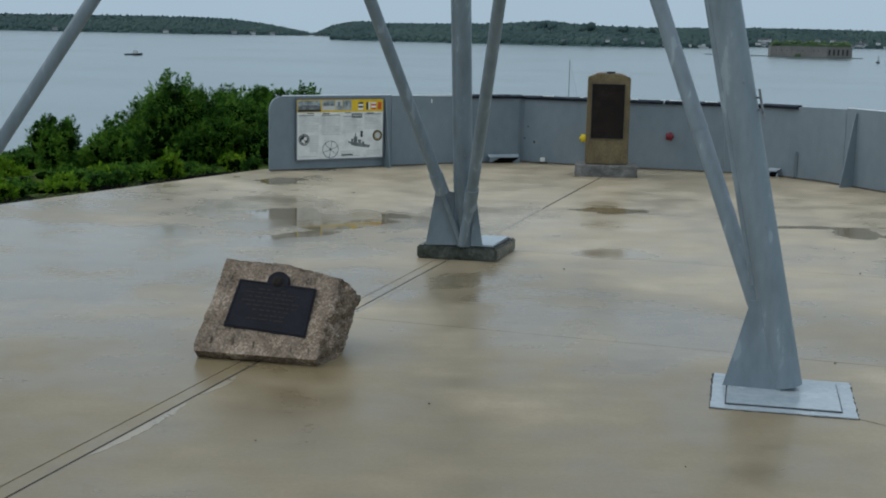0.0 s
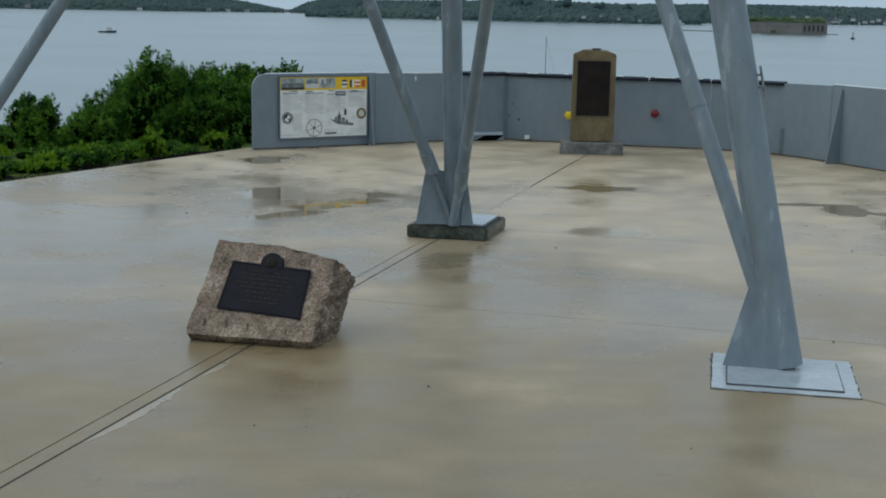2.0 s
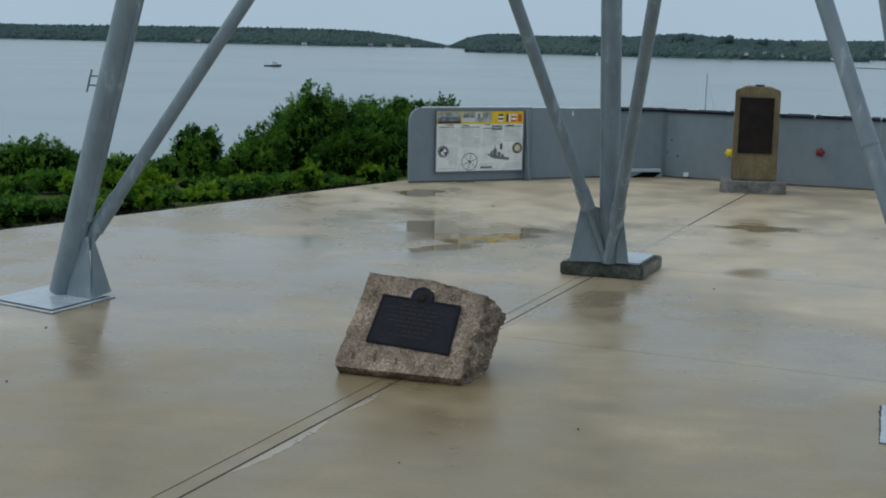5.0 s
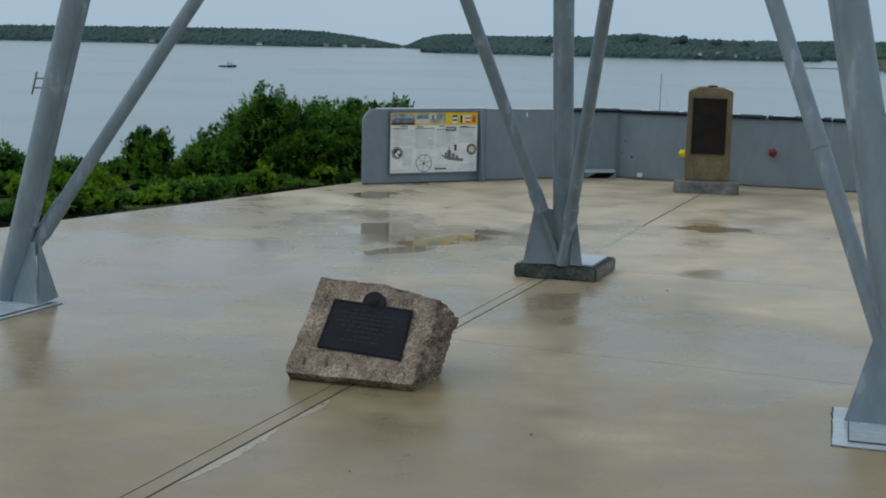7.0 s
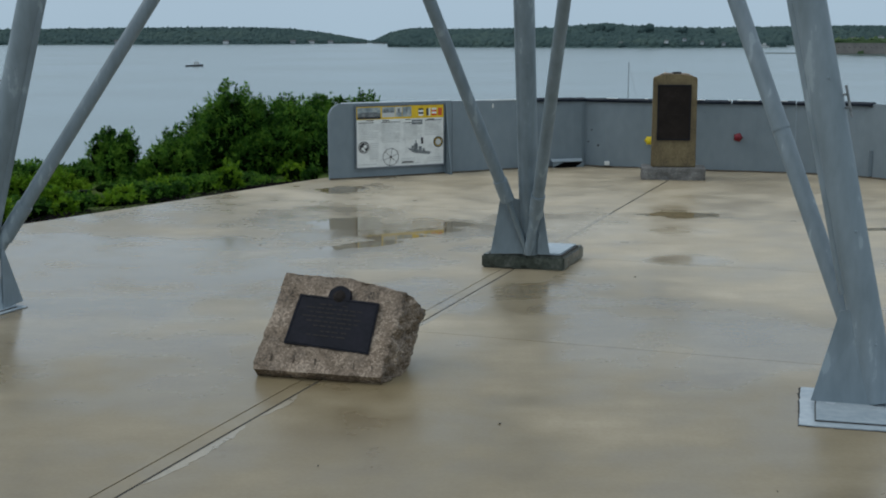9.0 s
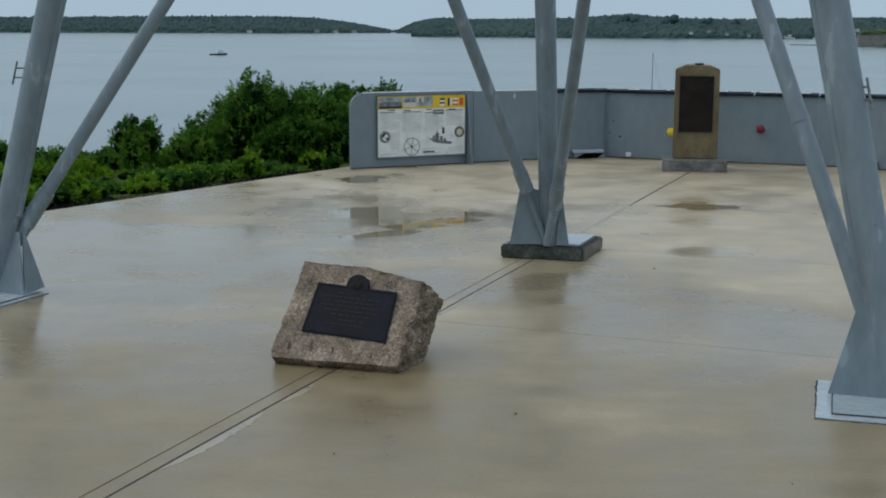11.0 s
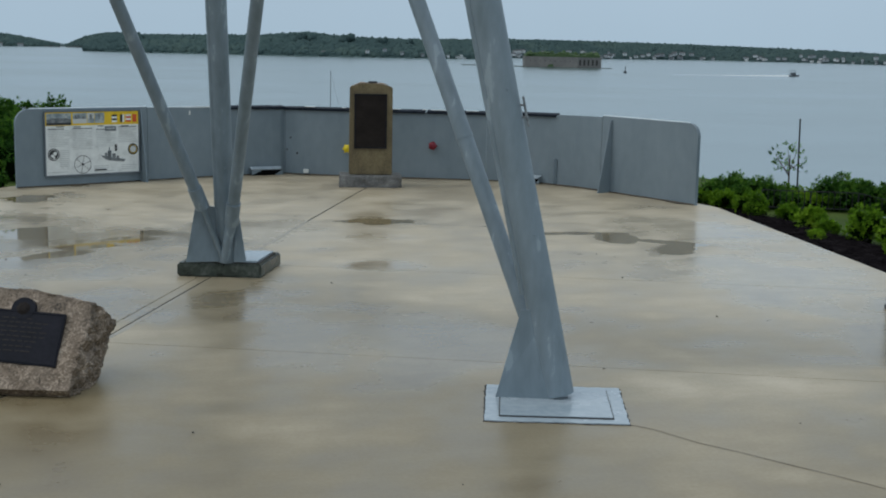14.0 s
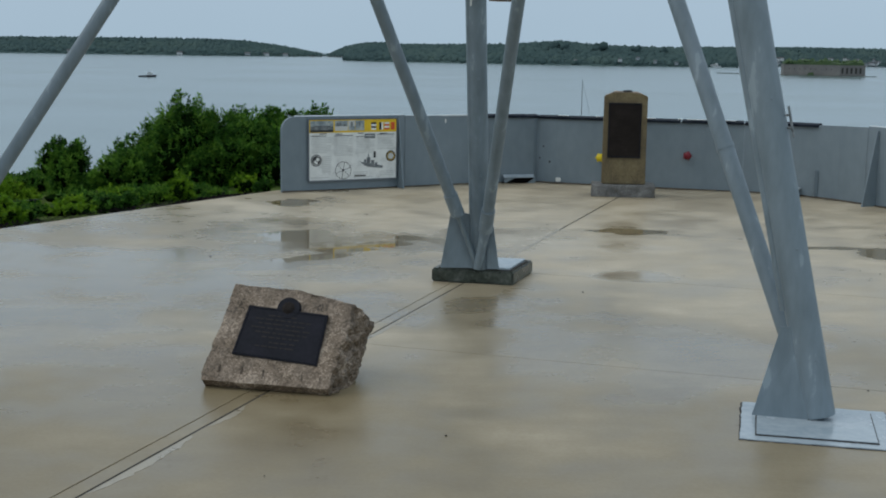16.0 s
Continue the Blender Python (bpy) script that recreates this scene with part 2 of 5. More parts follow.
M_PED = material("mossy_granite", ((0.010, 0.015, 0.011), (0.030, 0.040, 0.030), (0.125, 0.14, 0.12)), (0.22, 0.5), 0, 4, 30, 0.4)
M_MBASE = material("grey_granite", ((0.05, 0.05, 0.048), (0.12, 0.12, 0.115), (0.24, 0.24, 0.23)), (0.4, 0.7), 0, 7, 60, 0.6)
M_MON = material("stained_stone", ((0.075, 0.055, 0.025), (0.15, 0.115, 0.055), (0.22, 0.18, 0.10)), (0.45, 0.7), 0, 3.5, 45, 0.3, (1, 1, 0.6))
M_CHISEL = material("chiselled_hollow", ((0.06, 0.044, 0.03), (0.11, 0.082, 0.058), (0.17, 0.13, 0.095)), (0.7, 0.9), 0, 30, 90, 0.3)
M_BRONZE = material("blackened_bronze", ((0.007, 0.008, 0.012), (0.012, 0.013, 0.019), (0.02, 0.02, 0.028)), (0.42, 0.6), 0.0, 5, 50, 0.15, spec=0.13)
M_BRONZE2 = material("brown_bronze", ((0.012, 0.009, 0.008), (0.018, 0.014, 0.012), (0.028, 0.022, 0.020)), (0.45, 0.6), 0.0, 5, 50, 0.15, spec=0.12)
M_LETTER = material("worn_lettering", ((0.014, 0.012, 0.013), (0.023, 0.019, 0.018), (0.036, 0.030, 0.026)), (0.5, 0.65), 0.0, 12, 60, 0.1, spec=0.25)
M_BELL = material("old_brass", ((0.16, 0.10, 0.055), (0.26, 0.17, 0.10), (0.34, 0.24, 0.15)), (0.3, 0.5), 0.6, 4, 30, 0.1)
M_WHITE = plain("panel_white", (0.74, 0.76, 0.74), 0.3)
M_YELLOW = plain("panel_yellow", (0.75, 0.50, 0.02), 0.3)
M_BLACK = plain("print_black", (0.02, 0.022, 0.025), 0.35)
M_INK = plain("print_grey", (0.53, 0.55, 0.54), 0.35)
M_PHOTO = material("print_photo", ((0.12, 0.16, 0.18), (0.28, 0.33, 0.35), (0.50, 0.52, 0.48)), (0.3, 0.4), 0, 9, 30, 0)
M_SHIP = material("print_ship", ((0.06, 0.07, 0.08), (0.14, 0.16, 0.17), (0.3, 0.32, 0.33)), (0.3, 0.4), 0, 20, 60, 0)
M_RED = plain("red_paint", (0.17, 0.006, 0.018), 0.4)
M_REDFLAG = plain("flag_red", (0.6, 0.09, 0.02), 0.35)
M_YCAP = plain("yellow_paint", (0.72, 0.55, 0.01), 0.35)
M_FRAME = plain("panel_frame_paint", (0.13, 0.155, 0.18), 0.4)
M_ROPE = plain("white_rope", (0.6, 0.6, 0.56), 0.8)
M_IRON = plain("black_iron", (0.012, 0.013, 0.014), 0.5)
M_LEAF = material("maple_leaves", ((0.014, 0.052, 0.008), (0.050, 0.148, 0.018), (0.16, 0.31, 0.038)), (0.55, 0.7), 0, 2.6, 10, 0, per="island", amount=0.16, spec=0.12, stops=(0.37, 0.485, 0.60))
M_LIME = material("lime_leaves", ((0.055, 0.13, 0.008), (0.13, 0.265, 0.014), (0.26, 0.41, 0.03)), (0.55, 0.7), 0, 2.2, 10, 0, per="island", amount=0.16, spec=0.12)
for m in (M_LEAF, M_LIME):
    # thin leaves let some light through
    n, l = m.node_tree.nodes, m.node_tree.links
    thin, both = n.new("ShaderNodeBsdfTranslucent"), n.new("ShaderNodeMixShader")
    both.inputs[0].default_value = 0.38
    src = n["Principled BSDF"].inputs["Base Color"].links[0].from_socket
    l.new(src, thin.inputs["Color"])
    l.new(n["Principled BSDF"].outputs["BSDF"], both.inputs[1])
    l.new(thin.outputs["BSDF"], both.inputs[2])
    l.new(both.outputs["Shader"], n["Material Output"].inputs["Surface"])
# near-black, stands for the shade deep inside the shrubs
M_CORE = material("inner_shade", ((0.003, 0.009, 0.002), (0.006, 0.015, 0.003)), (0.9, 1.0), 0, 3, 20, 0, spec=0.0)
M_BARK = material("bark", ((0.04, 0.03, 0.022), (0.09, 0.07, 0.05)), (0.7, 0.9), 0, 6, 40, 0.5)
M_MULCH = material("dark_mulch", ((0.006, 0.005, 0.0055), (0.012, 0.010, 0.011), (0.029, 0.025, 0.026)), (0.9, 1.0), 0, 6, 45, 0.8, depth=0.03, spec=0.0)
M_GRASS = material("rough_grass", ((0.03, 0.052, 0.010), (0.056, 0.092, 0.018), (0.098, 0.132, 0.034)), (0.8, 1.0), 0, 0.7, 20, 0.6, depth=0.05, spec=0.1)
M_SEA = material("harbour_water", ((0.135, 0.190, 0.192), (0.150, 0.208, 0.208)), (0.19, 0.23), 0, 0.004, 0.02, 0.0, (1, 1.5, 1))
# blue-green for far woods: distance haze is mixed into the base colour
M_WOOD = material("hazed_woods", ((0.054, 0.086, 0.086), (0.064, 0.100, 0.098), (0.084, 0.124, 0.112)), (0.9, 1.0), 0, 0.006, 0.05, 0, per="island", amount=0.10, spec=0.0)
M_SHORE = material("shore_rock", ((0.05, 0.075, 0.06), (0.075, 0.095, 0.075), (0.12, 0.13, 0.11)), (0.7, 0.9), 0, 0.05, 0.5, 0.2)
M_FORT = material("fort_granite", ((0.125, 0.12, 0.118), (0.175, 0.168, 0.16), (0.225, 0.215, 0.20)), (0.7, 0.9), 0, 0.08, 0.7, 0.2)
M_FORTGRASS = material("fort_grass", ((0.025, 0.06, 0.02), (0.05, 0.095, 0.03), (0.08, 0.12, 0.04)), (0.7, 0.9), 0, 0.1, 0.6, 0.3)
M_HULL = plain("dark_hull", (0.02, 0.025, 0.035), 0.4)
M_BOATW = plain("boat_white", (0.6, 0.62, 0.62), 0.4)
M_WAKE = plain("foam", (0.75, 0.78, 0.8), 0.6)
M_HOUSEW = material("house_siding", ((0.20, 0.23, 0.25), (0.38, 0.41, 0.43), (0.70, 0.72, 0.73)), (0.6, 0.8), 0, 0.3, 2, 0, per="object")
M_ROOF = material("house_roof", ((0.06, 0.065, 0.07), (0.11, 0.115, 0.12)), (0.7, 0.9), 0, 0.3, 2, 0, per="object")


# ---- mesh helpers ----
def mesh_from(name, verts, faces, mat, smooth=False):
    me = bpy.data.meshes.new(name)
    me.from_pydata([tuple(v) for v in verts], [], [tuple(int(i) for i in f) for f in faces])
    me.materials.append(mat)
    if smooth:
        me.polygons.foreach_set("use_smooth", [True] * len(me.polygons))
    me.update()
    return me


def part(name, bm, mat, parent=None, label="", smooth=False):
    me = bpy.data.meshes.new(name)
    bmesh.ops.recalc_face_normals(bm, faces=bm.faces)
    bm.to_mesh(me)
    bm.free()
    me.materials.append(mat)
    if smooth:
        me.polygons.foreach_set("use_smooth", [True] * len(me.polygons))
    ob = new(name, me)
    ob.parent = parent
    return tagged(ob, label)


def thing(name, label, category, group="", kind="", at=None):
    ob = new(name)
    ob.empty_display_size = 0.2
    if at is not None:
        ob.matrix_basis = at
    return tagged(ob, label, category, group, kind)


def prism(outline, z0, z1, bevel=0.0):
    """An upright block over a plan outline."""
    bm = bmesh.new()
    low = [bm.verts.new((x, y, z0)) for x, y in outline]
    high = [bm.verts.new((x, y, z1)) for x, y in outline]
    k = len(outline)
    bm.faces.new(low[::-1])
    bm.faces.new(high)
    for i in range(k):
        bm.faces.new((low[i], low[(i + 1) % k], high[(i + 1) % k], high[i]))
    if bevel:
        bmesh.ops.bevel(bm, geom=bm.edges[:], offset=bevel, segments=2, affect="EDGES")
    return bm


def box(sx, sy, sz, at=None, bevel=0.0):
    bm = bmesh.new()
    bmesh.ops.create_cube(bm, size=1, matrix=(at or Matrix()) @ Matrix.Diagonal((sx, sy, sz, 1)))
    if bevel:
        bmesh.ops.bevel(bm, geom=bm.edges[:], offset=bevel, segments=2, affect="EDGES")
    return bm


def smooth_sides(bm):
    """Round sides shade smoothly, caps stay crisp."""
    for f in bm.faces:
        f.smooth = len(f.verts) == 4
    for e in bm.edges:
        e.smooth = all(f.smooth for f in e.link_faces)


def tube(a, b, r0, r1=None, sides=28, rings=1):
    a, b = Vector(a), Vector(b)
    bm = bmesh.new()
    turn = (b - a).to_track_quat("Z", "Y").to_matrix().to_4x4()
    bmesh.ops.create_cone(bm, cap_ends=True, segments=sides, radius1=r0, radius2=r1 or r0, depth=(b - a).length, matrix=Matrix.Translation((a + b) / 2) @ turn)
    smooth_sides(bm)
    return bm


def lathe(profile, sides=32):
    """A turned shape from (radius, height) pairs."""
    bm = bmesh.new()
    rings = [[bm.verts.new((r * math.cos(2 * math.pi * i / sides), r * math.sin(2 * math.pi * i / sides), z)) for i in range(sides)] for r, z in profile]
    for p, q in zip(rings, rings[1:]):
        for i in range(sides):
            bm.faces.new((p[i], p[(i + 1) % sides], q[(i + 1) % sides], q[i]))
    bm.faces.new(rings[0][::-1])
    bm.faces.new(rings[-1])
    smooth_sides(bm)
    return bm


def plate(corners, thick):
    """A flat plate with these corners, thickened along its normal."""
    c = [Vector(p) for p in corners]
    n = (c[1] - c[0]).cross(c[2] - c[0]).normalized() * thick / 2
    bm = bmesh.new()
    low, high = [bm.verts.new(p - n) for p in c], [bm.verts.new(p + n) for p in c]
    k = len(c)
    bm.faces.new(low[::-1])
    bm.faces.new(high)
    for i in range(k):
        bm.faces.new((low[i], low[(i + 1) % k], high[(i + 1) % k], high[i]))
    return bm


def lerp(a, b, t):
    return a + (b - a) * t


def clip_plan(poly, nx, ny, c):
    """The part of a plan outline where nx*x + ny*y <= c."""
    out = []
    for (x0, y0), (x1, y1) in zip(poly, poly[1:] + poly[:1]):
        d0, d1 = nx * x0 + ny * y0 - c, nx * x1 + ny * y1 - c
        if d0 <= 0:
            out.append((x0, y0))
        if d0 * d1 < 0:
            t = d0 / (d0 - d1)
            out.append((lerp(x0, x1, t), lerp(y0, y1, t)))
    return out


# ---- plan of the terrace ----
AX, AY = 0.333, 0.943
PAD = [(-9.5, -7), (7.6, -7), (6.0, 3.0), (6.6, 10.91), (7.05, 15.62), (6.95, 16.1), (6.25, 17.9), (5.2, 19.2), (2.0, 20.25), (-1.85, 18.3), (-5.15, 12.95), (-8.5, 8.2)]


def outside(x, y):
    """How far a place lies outside the terrace (negative within)."""
    far = -99.0
    for (x0, y0), (x1, y1) in zip(PAD, PAD[1:] + PAD[:1]):
        dx, dy = x1 - x0, y1 - y0
        far = max(far, ((x - x0) * dy - (y - y0) * dx) / math.hypot(dx, dy))
    return far


def ground_z(x, y):
    d = max(0.0, outside(x, y))
    z = -0.10 - 0.035 * d
    hill = max(0.0, d - 7.0)
    z -= 0.42 * hill if y > 4 else 0.02 * hill
    return max(z, -28.6)


# ground: one sheet from the terrace down to the shore
gx = np.concatenate([np.linspace(-400, -40, 14)[:-1], np.linspace(-40, 40, 81), np.linspace(40, 400, 14)[1:]])
gy = np.concatenate([np.linspace(-400, -20, 12)[:-1], np.linspace(-20, 60, 81), np.linspace(60, 160, 21)[1:]])
gv = [(x, y, ground_z(x, y) - (0.35 if outside(x, y) < -0.8 else 0.0) + (0.05 * noise.noise((x * 0.6, y * 0.6, 0)) if outside(x, y) > 0.3 else -0.03)) for y in gy for x in gx]
gw = len(gx)
gf = [(j * gw + i, j * gw + i + 1, (j + 1) * gw + i + 1, (j + 1) * gw + i) for j in range(len(gy) - 1) for i in range(gw - 1)]
tagged(new("ground", mesh_from("ground", gv, gf, M_GRASS, True)), "rough green grass slope falling to the harbour", "ground", kind="structure")

# water out to the horizon
wr = [0, 60, 160, 400, 900, 1800, 3200, 4900]
wv = [(r * math.cos(a), 40 + r * math.sin(a), -28.0) for r in wr[1:] for a in [2 * math.pi * i / 96 for i in range(96)]]
wf = [(j * 96 + i, j * 96 + (i + 1) % 96, (j + 1) * 96 + (i + 1) % 96, (j + 1) * 96 + i) for j in range(len(wr) - 2) for i in range(96)]
wf.append(tuple(range(95, -1, -1)))
tagged(new("water", mesh_from("water", wv, wf, M_SEA)), "calm grey harbour water under an overcast sky", "water", kind="structure")

# ---- mast: three legs with braces ----
mast = thing("tripod_mast", "tall pale grey steel tripod mast on the wet terrace", "mast")
FEET = {"right": Vector((2.31, 7.18, 0.03)), "middle": Vector((0.645, 11.30, 0.14)), "left": Vector((-3.565, 9.70, 0.03))}
HEADS = {"right": Vector((-0.10, 8.2, 12)), "middle": Vector((0.10, 8.2, 12)), "left": Vector((0.01, 8.2, 12))}


def on_leg(which, z):
    a, b = FEET[which], HEADS[which]
    return a.lerp(b, (z - a.z) / (b.z - a.z))


for which in FEET:
    thick = 0.080 if which == "middle" else 0.090
    leg = part("leg", tube(FEET[which], HEADS[which], thick, thick - 0.003), M_LEG, mast)
    d = (HEADS[which] - FEET[which]).normalized()
    side = Vector((-1, 0.25, 0)) if which == "right" else (Vector((-1, -0.35, 0)) if which == "middle" else Vector((1, -0.25, 0)))
    side = (side - d * side.dot(d)).normalized()
    off = side * (0.064 if which == "middle" else 0.084)
    part("conduit", tube(on_leg(which, 0.62) + off, on_leg(which, 11.5) + off, 0.028, 0.028, 12), M_LEG, leg)
    for z in (0.35, 0.95, 1.75, 2.35):
        p = on_leg(which, z) + Vector((0.1, -0.95, 0)).normalized() * 0.088
        part("bolt", tube(p, p + Vector((0.02, -0.95, 0.0)) * 0.009, 0.009, 0.006, 8), M_LEG, leg)
part("masthead", tube((0, 8.2, 11.7), (0, 8.2, 12.4), 0.24, 0.2), M_LEG, mast)

BRACES = [  # low end, high end, sleeve from and to along the brace in metres
    (Vector((2.405, 7.15, -0.30)), Vector((0.36, 9.66, 6.4)), 1.93, 1.96),
    (Vector((0.65, 11.32, 0.07)), Vector((-1.725, 8.93, 6.17)), 0.62, 0.82),
    (Vector((0.645, 11.30, 0.14)), Vector((1.10, 7.70, 6.05)), 0.40, 0.62),
    (Vector((-3.52, 9.68, 0.16)), Vector((0.38, 9.77, 6.0)), 0.42, 0.72),
]
for low, high, s0, s1 in BRACES:
    d = (high - low).normalized()
    start = low + d * (0.45 if low.z < 0 else s0 if low.x > 0 else 0.25)
    br = part("brace", tube(start, high, 0.050, 0.050, 24), M_LEG, mast)
    if 0 < low.x < 1:
        part("rib", tube(low + d * (s0 + 0.02), Vector((low.x - 0.03, low.y - 0.09, 0.14)), 0.046 if high.x > 1 else 0.022, 0.034 if high.x > 1 else 0.026, 12), M_LEG, br)
    part("sleeve", tube(low + d * s0, low + d * s1, 0.0535 if low.z < 0 else 0.059, None, 24), M_LEG, br)
for a, b in (("right", "middle"), ("middle", "left"), ("left", "right")):
    part("ring_beam", tube(on_leg(a, 6.2), on_leg(b, 6.2), 0.05, 0.05, 20), M_LEG, mast)

# gusset plates at the feet
for c in (
    [(1.95, 7.22, 0.017), (2.26, 7.13, 0.017), (2.24, 7.17, 0.52), (2.08, 7.20, 0.52)],
    [(-3.49, 9.62, 0.017), (-3.275, 9.53, 0.017), (-3.31, 9.60, 0.47), (-3.42, 9.65, 0.47)],
    [(-3.275, 9.54, 0.017), (-3.225, 9.82, 0.017), (-3.30, 9.64, 0.49)],
    [(0.30, 11.24, 0.137), (0.60, 11.24, 0.137), (0.56, 11.22, 0.60), (0.385, 11.21, 0.64)],
    [(0.70, 11.21, 0.137), (0.80, 11.19, 0.137), (0.72, 11.16, 0.66), (0.69, 11.18, 0.62)],
    [(0.52, 11.55, 0.137), (0.66, 11.36, 0.137), (0.63, 11.28, 0.55)],
):
    part("gusset", plate(c, 0.014), M_LEG, mast)

# cleats on the outer legs
for which, side in (("right", Vector((0.85, -0.55, 0))), ("left", Vector((-1, -0.2, 0)))):
    p = on_leg(which, 1.63)
    d = (HEADS[which] - FEET[which]).normalized()
    side.normalize()
    off = 0.118 if which == "right" else 0.148
    cl = part("cleat", tube(p + side * off - d * 0.085, p + side * off + d * 0.085, 0.007, 0.007, 10), M_SHIP, mast)
    for k in (-0.035, 0.035):
        part("cleat_arm", tube(p + side * 0.07 + d * k, p + side * off + d * k, 0.006, 0.006, 8), M_SHIP, cl)


def ragged(pts, amp, seed):
    """A plan outline with broken edges."""
    out = []
    for k, (a, b) in enumerate(zip(pts, pts[1:] + pts[:1])):
        for i in range(28):
            p = a.lerp(b, i / 28)
            n = Vector((b.y - a.y, a.x - b.x, 0)).normalized()
            q = p + n * amp * noise.fractal(Vector((p.x * 22 + seed, p.y * 22, k)), 0.6, 2.3, 4) * (0 if i == 0 else 1)
            out.append((q.x, q.y))
    return out


def base_plate(corner, e1, e2, z0, z1, grow, groutlabel):
    """A painted steel foot plate on a painted grout pad."""
    c, e1, e2 = Vector((*corner, 0)), Vector((*e1, 0)), Vector((*e2, 0))
    pts = [c, c + e1, c + e1 + e2, c + e2]
    mid = sum(pts, Vector()) / 4
    if grow:
        rim = [mid + (p - mid) * grow for p in pts]
        edge = [mid + (p - mid) * (grow + 0.022) for p in pts]
        part("grout_gap", prism(ragged(edge, 0.010, 3), z0 - 0.03, z0 + 0.0025), M_DARK, mast)
        # dark rim under the foot plate; its colour paints the gap's shadow
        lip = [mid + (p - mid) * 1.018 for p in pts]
        part("plate_shadow_gap", prism([(p.x, p.y) for p in lip], z0, z0 + 0.012), M_DARK, mast)
        part("grout_pad", prism(ragged(rim, 0.007, 8), z0 - 0.03, z0 + 0.008), M_PLATE, mast, groutlabel)
    part("foot_plate", prism([(p.x, p.y) for p in pts], z0 + 0.013 if grow else z0, z1, 0.003), M_PLATE, mast, "pale blue-grey painted steel foot plate")


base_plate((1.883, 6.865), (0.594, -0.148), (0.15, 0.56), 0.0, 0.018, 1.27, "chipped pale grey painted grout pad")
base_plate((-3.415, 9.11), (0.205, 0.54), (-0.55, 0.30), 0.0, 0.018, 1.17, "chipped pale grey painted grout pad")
# painted shadow rim below the middle foot plate
part("plate_shadow_gap", prism([(0.288, 11.333), (0.905, 11.184), (1.092, 11.732), (0.473, 11.885)], 0.117, 0.127), M_DARK, mast)
base_plate((0.31, 11.345), (0.58, -0.14), (0.18, 0.53), 0.119, 0.141, 0, "")

# rope knot tied round the middle leg
rope = thing("rope_knot", "white rope knotted round the grey mast leg", "rope")
rp = on_leg("middle", 2.47)
for k, (dx, dz, r) in enumerate(((-0.05, 0.03, 0.035), (-0.03, -0.005, 0.03), (-0.045, -0.03, 0.028))):
    ring = [(rp + Vector((dx + r * math.cos(a), -0.098 - 0.006 * k, dz + r * 1.2 * math.sin(a)))) for a in [2 * math.pi * i / 12 for i in range(13)]]
    bm = bmesh.new()
    for p, q in zip(ring, ring[1:]):
        seg = tube(p, q, 0.008, 0.008, 6)
        tmp = bpy.data.meshes.new("seg")
        seg.to_mesh(tmp)
        bm.from_mesh(tmp)
        bpy.data.meshes.remove(tmp)
        seg.free()
    part("loop", bm, M_ROPE, rope)
part("loose_end", tube(rp + Vector((-0.04, -0.10, -0.06)), rp + Vector((-0.045, -0.105, -0.15)), 0.008, 0.006, 6), M_ROPE, rope)
part("hanging_line", tube(rp + Vector((-0.05, -0.10, 0.05)), rp + Vector((-0.06, -0.22, 1.6)), 0.007, 0.007, 6), M_ROPE, rope)

# bell hanging beside the middle leg
bell = thing("ship_bell", "old brass ship's bell hanging beside the mast leg", "bell", at=pose(0.83, 11.50, 2.395) @ Matrix.Scale(1.18, 4))
part("bell_body", lathe([(0.115, 0.005), (0.125, 0.0), (0.128, 0.03), (0.118, 0.06), (0.098, 0.12), (0.085, 0.2), (0.077, 0.28), (0.06, 0.33), (0.02, 0.35)]), M_BELL, bell)
part("bead", lathe([(0.117, 0.066), (0.121, 0.072), (0.115, 0.08)]), M_BELL, bell)
part("bell_mouth", lathe([(0.112, 0.004), (0.112, 0.012)]), M_BLACK, bell)
part("crown_loop", tube((0, 0, 0.34), (0, 0, 0.45), 0.018, 0.018, 10), M_BELL, bell)
part("bracket", tube((-0.22, -0.42, 0.44), (0.02, 0.02, 0.44), 0.02, 0.02, 10), M_LEG, bell)

# ---- grey box on the terrace ----
utility = thing("utility_box", "grey painted metal utility box standing on the wet terrace", "utility box", at=pose(5.59, 9.10, 0, 0, 0, math.degrees(math.atan2(-AX, AY))))
part("body", box(0.46, 0.285, 0.70, pose(0.23, 0.1425, 0.375), 0.006), M_PLATE, utility)
part("lid", box(0.48, 0.305, 0.025, pose(0.23, 0.1425, 0.735), 0.005), M_IRON, utility, "dark metal lid")
part("foot_frame", box(0.475, 0.30, 0.035, pose(0.23, 0.1425, 0.0175), 0.004), M_MBASE, utility, "stained grout foot")
part("door", box(0.38, 0.008, 0.60, pose(0.23, -0.003, 0.38), 0.003), M_PLATE, utility)
part("corner_strip", box(0.025, 0.006, 0.66, pose(0.014, -0.002, 0.375), 0.002), M_EDGE, utility)

# ---- middle pedestal ----
ped = thing("granite_pedestal", "low damp mossy granite block under the mast leg", "pedestal")
part("block", prism([(0.225, 11.33), (0.92, 11.16), (1.145, 11.817), (0.45, 11.99)], 0.0, 0.118, 0.014), M_PED, ped)


